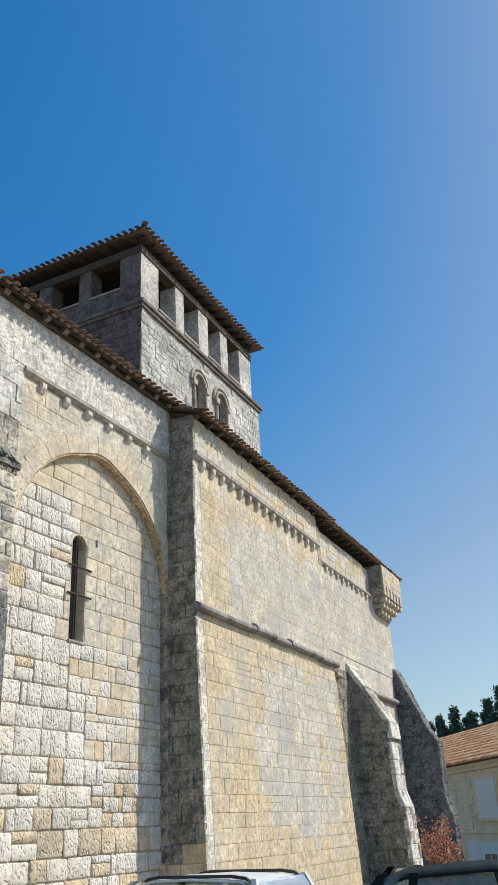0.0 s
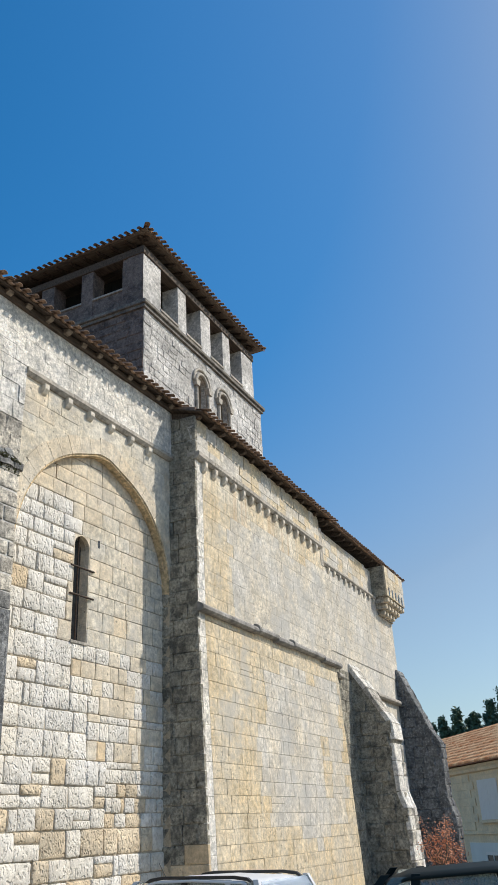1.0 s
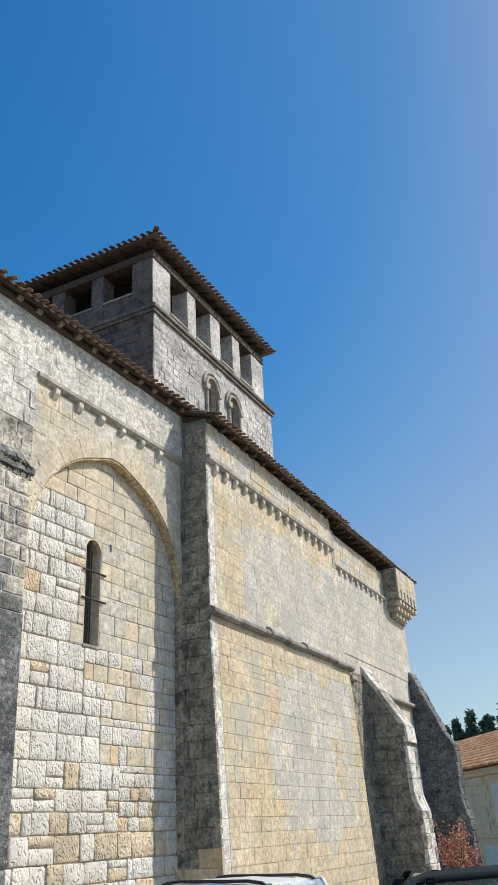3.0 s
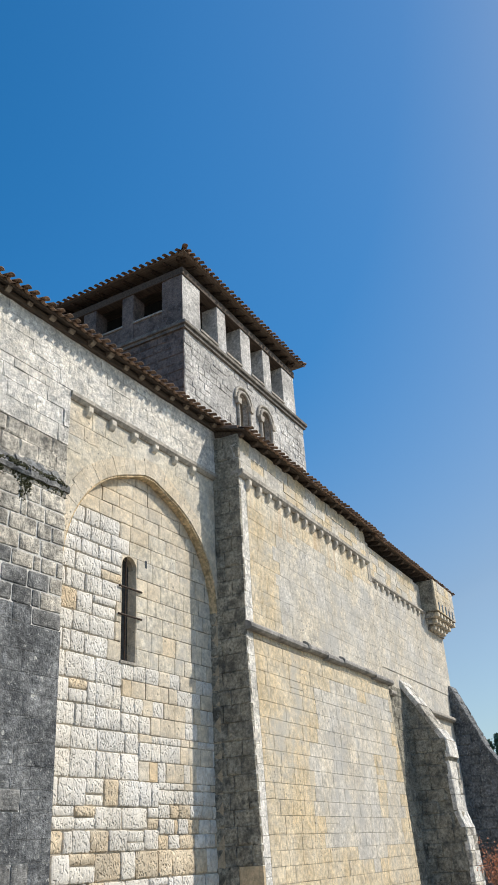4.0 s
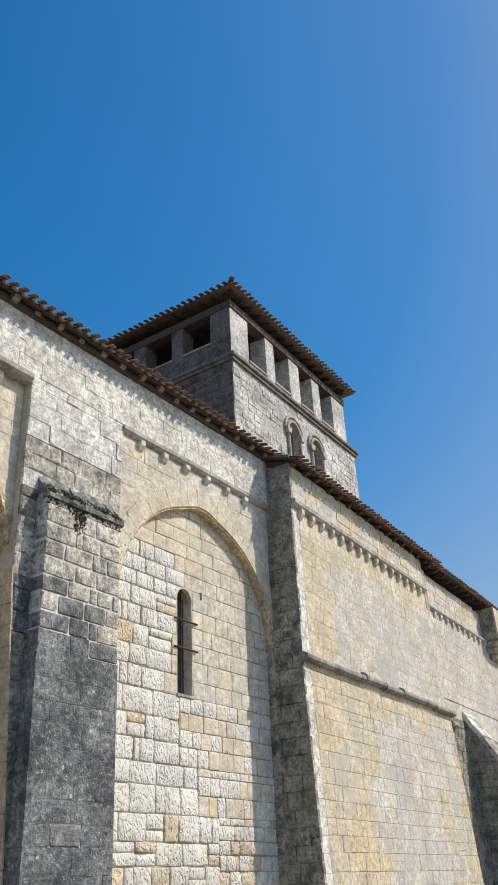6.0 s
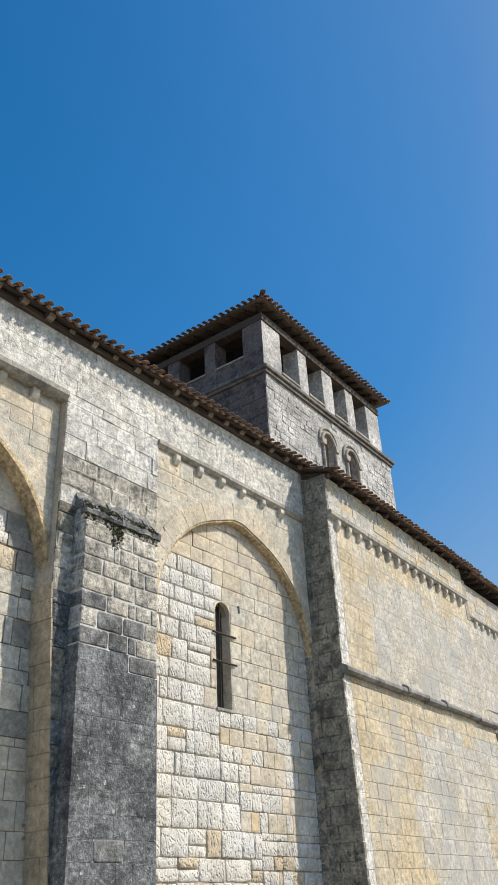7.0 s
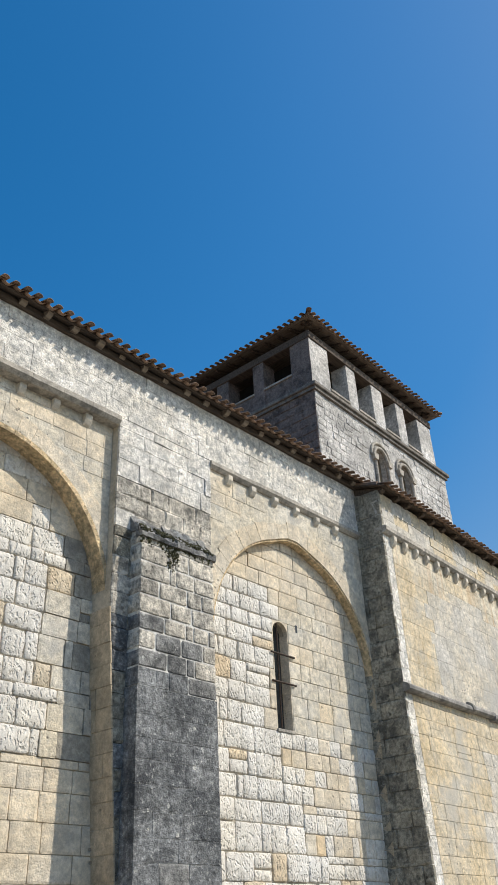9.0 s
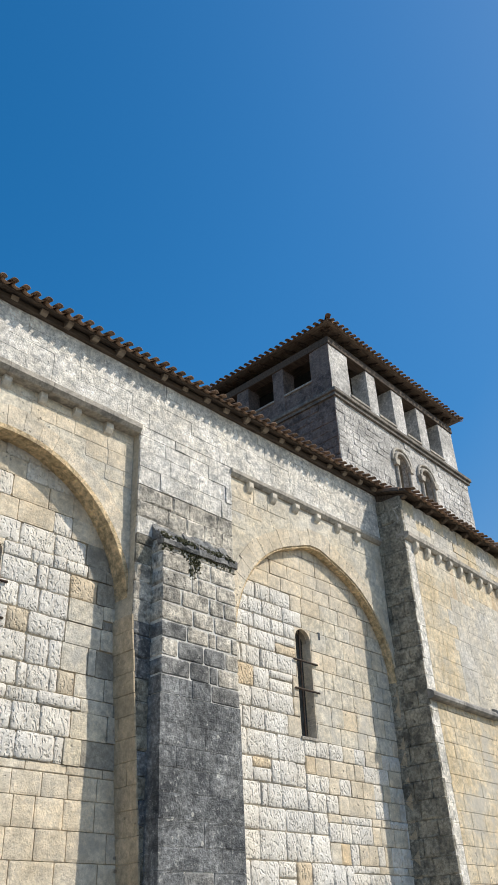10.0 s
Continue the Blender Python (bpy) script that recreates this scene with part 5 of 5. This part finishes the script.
        if rails:
            path = [(x0 + 0.12, -0.06), (x0 + 0.22, -0.01), (x0 + 0.4, 0.012), (x1 - 0.35, 0.008), (x1 - 0.15, -0.015), (x1 - 0.06, -0.07)]
            out = path + [(x, z - 0.035) for x, z in reversed(path)]
            part("roof_rail", prism(bmesh.new(), [(x, height + z) for x, z in out], s * w * 0.66 - 0.018, s * w * 0.66 + 0.018, "y"), M_BLACK, c, "black roof rail")
        for x in (-length * 0.31, length * 0.29):
            wh = new("wheel")
            wh.parent = c
            wh.matrix_basis = pose(x, s * (w - 0.11), 0.31)
            turn_ = Matrix.Rotation(radians(90), 4, "X")
            bm_ = bmesh.new()
            bmesh.ops.create_cone(bm_, cap_ends=True, segments=28, radius1=0.31, radius2=0.31, depth=0.2, matrix=turn_)
            bmesh.ops.bevel(bm_, geom=[e for e in bm_.edges if len(e.link_faces) == 2 and any(len(f_.verts) > 4 for f_ in e.link_faces)], offset=0.03, segments=2, affect="EDGES")
            part("tyre", bm_, M_TYRE, wh)
            bm_ = bmesh.new()
            bmesh.ops.create_cone(bm_, cap_ends=True, segments=24, radius1=0.2, radius2=0.2, depth=0.215, matrix=turn_)
            part("rim", bm_, M_RIM, wh)
        part("headlamp", one_box(-length / 2 + 0.04, -length / 2 + 0.3, s * w * 0.74 - 0.15, s * w * 0.74 + 0.15, belt * 0.62, belt * 0.76, 0.03), M_LAMP, c)
        part("rear_lamp", one_box(length / 2 - 0.14, length / 2 + 0.005, s * w * 0.8 - 0.09, s * w * 0.8 + 0.09, belt * 0.62, belt * 0.95, 0.02), M_REAR, c)
    pane(((fx + 0.03, -w * 0.86, zb + 0.01), (fx + 0.03, w * 0.86, zb + 0.01), (x0, w * 0.66, zt), (x0, -w * 0.66, zt)))
    pane(((rx_, -w * 0.84, zb + 0.01), (rx_, w * 0.84, zb + 0.01), (x1, w * 0.64, zt), (x1, -w * 0.64, zt)))
    part("seats", box(box(one_box(-0.35, 0.1, -w * 0.7, -0.1, 0.4, belt + 0.1, 0.05), -0.35, 0.1, 0.1, w * 0.7, 0.4, belt + 0.1, 0.05), 0.75, 1.2, -w * 0.7, w * 0.7, 0.4, belt + 0.08, 0.05), M_BLACK, c)
    if rails:
        bm_ = bmesh.new()
        bmesh.ops.create_cone(bm_, cap_ends=True, segments=6, radius1=0.006, radius2=0.003, depth=0.32, matrix=Matrix.Translation((x0 + 0.16, -0.2, height + 0.02)) @ Matrix.Rotation(radians(-35), 4, "Y"))
        part("antenna", bm_, M_BLACK, c)
    return c


car("white estate car with black roof rails, parked by the church", pose(10.12, -3.45, GROUND, 0, 0, -98.4), M_WHITECAR, 3.9, 1.275, 1.6, True)
car("dark green hatchback with tinted panes, parked on the square", pose(7.92, -8.42, GROUND, 0, 0, 104), M_DARKCAR, 4.0, 1.41, 1.7, False, 0.36, 0.485)


# ---- house beyond the church ----
M_HOUSE = stone("house_ashlar", (0.90, 0.70, 0.46), (0.88, 0.65, 0.40), (0.55, 0.43, 0.30), 0.12, 1.5, bump=0.2, per_piece=0.12, mottle=0.12, patch=0.2)
M_RENDER = plain("pale_render", (0.74, 0.69, 0.61), (0.80, 0.75, 0.67), 1.5, 0.9)
M_SHUTTER = plain("grey_white_shutter", (0.80, 0.71, 0.63), (0.84, 0.76, 0.68), 3, 0.6, stretch=(8, 1, 1))
HB = -3.05
house = empty("house", pose(43.8, 1.75, HB, 0, 0, 216.87), "pale ashlar house with closed shutters and orange tile roof", "house")
z0 = -HB
part("wall", one_box(-8.4, 14, 0.03, 8.0, 0, 4.0 + z0 - 0.25), M_HOUSE, house)
bm = bmesh.new()
prism(bm, [(0.05, z0 + 3.45), (-0.10, z0 + 3.5), (-0.14, z0 + 3.62), (-0.22, z0 + 3.7), (-0.22, z0 + 3.78), (0.05, z0 + 3.78)], 0.1, 14, "x")
part("cornice", bm, M_HOUSE, house)
part("band", one_box(0.15, 14, -0.05, 0.05, z0 + 0.92, z0 + 1.06, 0.015), M_HOUSE, house)
part("plinth_render", one_box(3.0, 14, -0.02, 0.035, 0, z0 + 0.6), M_RENDER, house)
# corner blocks
for i in range(17):
    long_ = i % 2 == 0
    part("quoin", one_box(0.18, 1.75 if long_ else 1.15, -0.045, 0.1, z0 - 2.6 + i * 0.36, z0 - 2.6 + i * 0.36 + 0.345, 0.02), M_HOUSE, house)
# courses of the facing between corner and window
for row in range(7):
    z = z0 + 1.1 + row * 0.335
    x = 0.98 - (0.34 if row % 2 else 0.0)
    while x < 13.5:
        wd = 0.72
        if not (4.55 < x + wd and x < 6.95 and z + 0.33 > z0 + 1.4 and z < z0 + 3.25) and x > 0.6:
            part("block", one_box(x, x + wd - 0.012, -0.008, 0.05, z, z + 0.323), M_HOUSE, house) if x > 0.95 or row % 2 == 0 else None
        x += wd
win = new("window")
win.parent = house
part("frame", one_box(4.62, 6.88, -0.03, 0.08, z0 + 1.5, z0 + 3.28), M_HOUSE, win)
part("sill", one_box(4.6, 6.9, -0.14, 0.05, z0 + 1.38, z0 + 1.5, 0.015), M_HOUSE, win)
for a in (4.8, 5.76):
    out = []
    for k in range(6):
        out += [(a + k * 0.158, -0.07), (a + k * 0.158 + 0.008, -0.078), (a + k * 0.158 + 0.148, -0.078), (a + k * 0.158 + 0.156, -0.07)]
    out += [(a + 0.948, -0.035), (a, -0.035)]
    part("shutter", prism(bmesh.new(), out, z0 + 1.51, z0 + 3.12, "z"), M_SHUTTER, win, "closed grey-white board shutter")
win = new("window")
win.parent = house
part("frame", box(box(box(one_box(4.6, 4.72, -0.06, 0.05, z0 - 0.9, z0 + 0.24), 5.9, 6.02, -0.06, 0.05, z0 - 0.9, z0 + 0.24), 4.72, 5.9, -0.06, 0.05, z0 + 0.12, z0 + 0.24), 5.27, 5.34, -0.05, 0.04, z0 - 0.9, z0 + 0.12), M_SHUTTER, win)
part("pane", one_box(4.72, 5.9, -0.03, -0.022, z0 - 0.9, z0 + 0.12), M_VOID, win)
# roof: hipped at the near end, tiles in rows
deckm = bmesh.new()
v = [deckm.verts.new(p) for p in ((-8.6, -0.4, z0 + 3.80), (14, -0.4, z0 + 3.80), (14, 4.0, z0 + 5.97), (-8.6, 4.0, z0 + 5.97), (14, 8.3, z0 + 3.80), (-8.6, 8.3, z0 + 3.80))]
deckm.faces.new((v[0], v[1], v[2], v[3]))
deckm.faces.new((v[3], v[2], v[4], v[5]))
deckm.faces.new((v[0], v[3], v[5]))
roof_h = part("roof", deckm, M_TILE_LIT, house, "orange canal tile roof")
ang = math.atan2(2.17, 4.4)
tiles = bmesh.new()
r3 = random.Random(11)
for row in range(12):
    for i in range(101):
        x = -8.5 + i * 0.215
        if x > 13:
            continue
        y = row * 0.40
        prf = [(-0.1, 0.0), (-0.075, 0.075), (0, 0.11), (0.075, 0.075), (0.1, 0.0)]
        dz = r3.uniform(-0.01, 0.012)
        lo = [tiles.verts.new((x + p, -0.42 + y * math.cos(ang) - math.sin(ang) * 0, z0 + 3.82 + y * math.sin(ang) + q + 0.03 + dz)) for p, q in prf]
        hi = [tiles.verts.new((x + p * 0.85, -0.42 + (y + 0.42) * math.cos(ang), z0 + 3.82 + (y + 0.42) * math.sin(ang) + q * 0.8 + dz)) for p, q in prf]
        for k in range(4):
            tiles.faces.new((lo[k], lo[k + 1], hi[k + 1], hi[k]))
        tiles.faces.new(lo)
M_TILE_F = plain("canal_tile_field", (0.60, 0.19, 0.05), (0.94, 0.62, 0.33), 2.5, 0.85, bump=0.3, per_piece=0.5)
nt = M_TILE_F.node_tree
gm = nt.nodes.new("ShaderNodeNewGeometry")
for nd in nt.nodes:
    if nd.type == "MATH":
        nt.links.new(gm.outputs["Random Per Island"], nd.inputs[0])
f = part("tile_field", tiles, M_TILE_F, roof_h)
f["kind"] = "stuff"

# ---- planting ----
def leaf_material(name, a, b):
    m = plain(name, a, b, 1.2, 0.7, bump=0.0)
    nt_ = m.node_tree
    ge = nt_.nodes.new("ShaderNodeNewGeometry")
    for nd_ in nt_.nodes:
        if nd_.type == "MATH":
            nt_.links.new(ge.outputs["Random Per Island"], nd_.inputs[0])
            nd_.inputs[1].default_value = 0.5
    return m


M_BARK = plain("bark", (0.10, 0.08, 0.06), (0.18, 0.15, 0.12), 8, 0.9, stretch=(4, 4, 1), bump=0.5)
M_CONIFER = leaf_material("conifer_needles", (0.030, 0.065, 0.036), (0.085, 0.14, 0.075))
M_REDLEAF = leaf_material("red_leaves", (0.42, 0.10, 0.045), (0.62, 0.27, 0.14))


def limb(bm_, a, b, r0, r1):
    a, b = Vector(a), Vector(b)
    d = b - a
    m = Matrix.Translation((a + b) / 2) @ d.to_track_quat("Z", "Y").to_matrix().to_4x4()
    bmesh.ops.create_cone(bm_, cap_ends=True, segments=6, radius1=r0, radius2=r1, depth=d.length, matrix=m)


def blade(verts, faces, at, size, r):
    d = Vector((r.gauss(0, 1), r.gauss(0, 1), r.gauss(0, 0.8))).normalized()
    e = d.orthogonal().normalized() * size * 0.45
    i = len(verts)
    verts += [tuple(at - e), tuple(at + d * size * 0.9), tuple(at + e), tuple(at - d * size * 0.5)]
    faces.append((i, i + 1, i + 2, i + 3))


def leaves(name, verts, faces, mat, parent):
    me = bpy.data.meshes.new(name)
    me.from_pydata(verts, [], faces)
    me.materials.append(mat)
    ob = new(name, me)
    ob.parent = parent
    return ob


def conifer(x, y, base, height, radius, seed):
    r = random.Random(seed)
    t = empty("conifer", pose(x, y, base), "tall dark conifer behind the house", "tree", "conifers")
    bm_ = bmesh.new()
    limb(bm_, (0, 0, 0), (0, 0, height * 0.97), 0.22, 0.03)
    verts, faces = [], []
    z = height * 0.12
    while z < height:
        k = 1 - z / height
        for i in range(int(5 + 7 * k)):
            a = r.uniform(0, 6.28)
            ln = radius * min(1.0, 0.01 + 1.6 * k) * r.uniform(0.55, 1.15)
            tip = Vector((ln * math.cos(a), ln * math.sin(a), z + ln * r.uniform(-0.05, 0.35)))
            root = Vector((0, 0, z))
            limb(bm_, root, tip, 0.03, 0.008)
            for s_ in range(34):
                f_ = r.uniform(0.15, 1.05)
                blade(verts, faces, root.lerp(tip, f_) + Vector((r.gauss(0, 0.16), r.gauss(0, 0.16), r.gauss(0, 0.14))), r.uniform(0.13, 0.30), r)
        z += height * 0.028
    part("trunk", bm_, M_BARK, t)
    leaves("crown", verts, faces, M_CONIFER, t)


for x, y, top, rad, seed in ((72.9, 8.9, 9.3, 2.2, 1), (72.9, 8.0, 9.7, 1.9, 2), (73.2, 6.75, 10.3, 1.9, 3), (74.5, 6.0, 9.6, 2.0, 4), (73.5, 5.3, 9.9, 1.8, 5), (73.8, 3.9, 10.8, 2.0, 6), (74.0, 2.8, 11.8, 2.0, 7), (74.5, 1.2, 11.2, 2.2, 8), (75.5, 7.4, 9.2, 2.2, 9), (75.5, 4.6, 10.0, 2.2, 10)):
    conifer(x, y, fall(x), top - 0.3 - fall(x), rad * 1.35, seed)
    if seed % 2:
        conifer(x + 3.0, y - 0.7, fall(x), top - 1.0 - fall(x), rad * 1.7, seed + 30)


def red_shrub(x, y, seed):
    r = random.Random(seed)
    t = empty("small_tree", pose(x, y, GROUND), "small red-leaved ornamental tree beside the buttress", "tree")
    bm_ = bmesh.new()
    verts, faces = [], []
    limb(bm_, (0, 0, 0), (0.0, 0, 0.55), 0.05, 0.04)
    for i in range(30):
        a = r.uniform(0, 6.28)
        sp = r.uniform(0.15, 0.72)
        tip = Vector((sp * math.cos(a), sp * math.sin(a), r.uniform(1.1, 1.95) - sp * 0.35))
        root = Vector((0, 0, r.uniform(0.3, 0.6)))
        mid = root.lerp(tip, 0.5) + Vector((0, 0, -0.06))
        limb(bm_, root, mid, 0.018, 0.012)
        limb(bm_, mid, tip, 0.012, 0.004)
        for k in range(52):
            blade(verts, faces, mid.lerp(tip, r.uniform(0.1, 1.1)) + Vector((r.gauss(0, 0.07), r.gauss(0, 0.07), r.gauss(0, 0.07))), r.uniform(0.022, 0.05), r)
    part("trunk", bm_, M_BARK, t)
    leaves("crown", verts, faces, M_REDLEAF, t)


red_shrub(23.27, -3.5, 3)
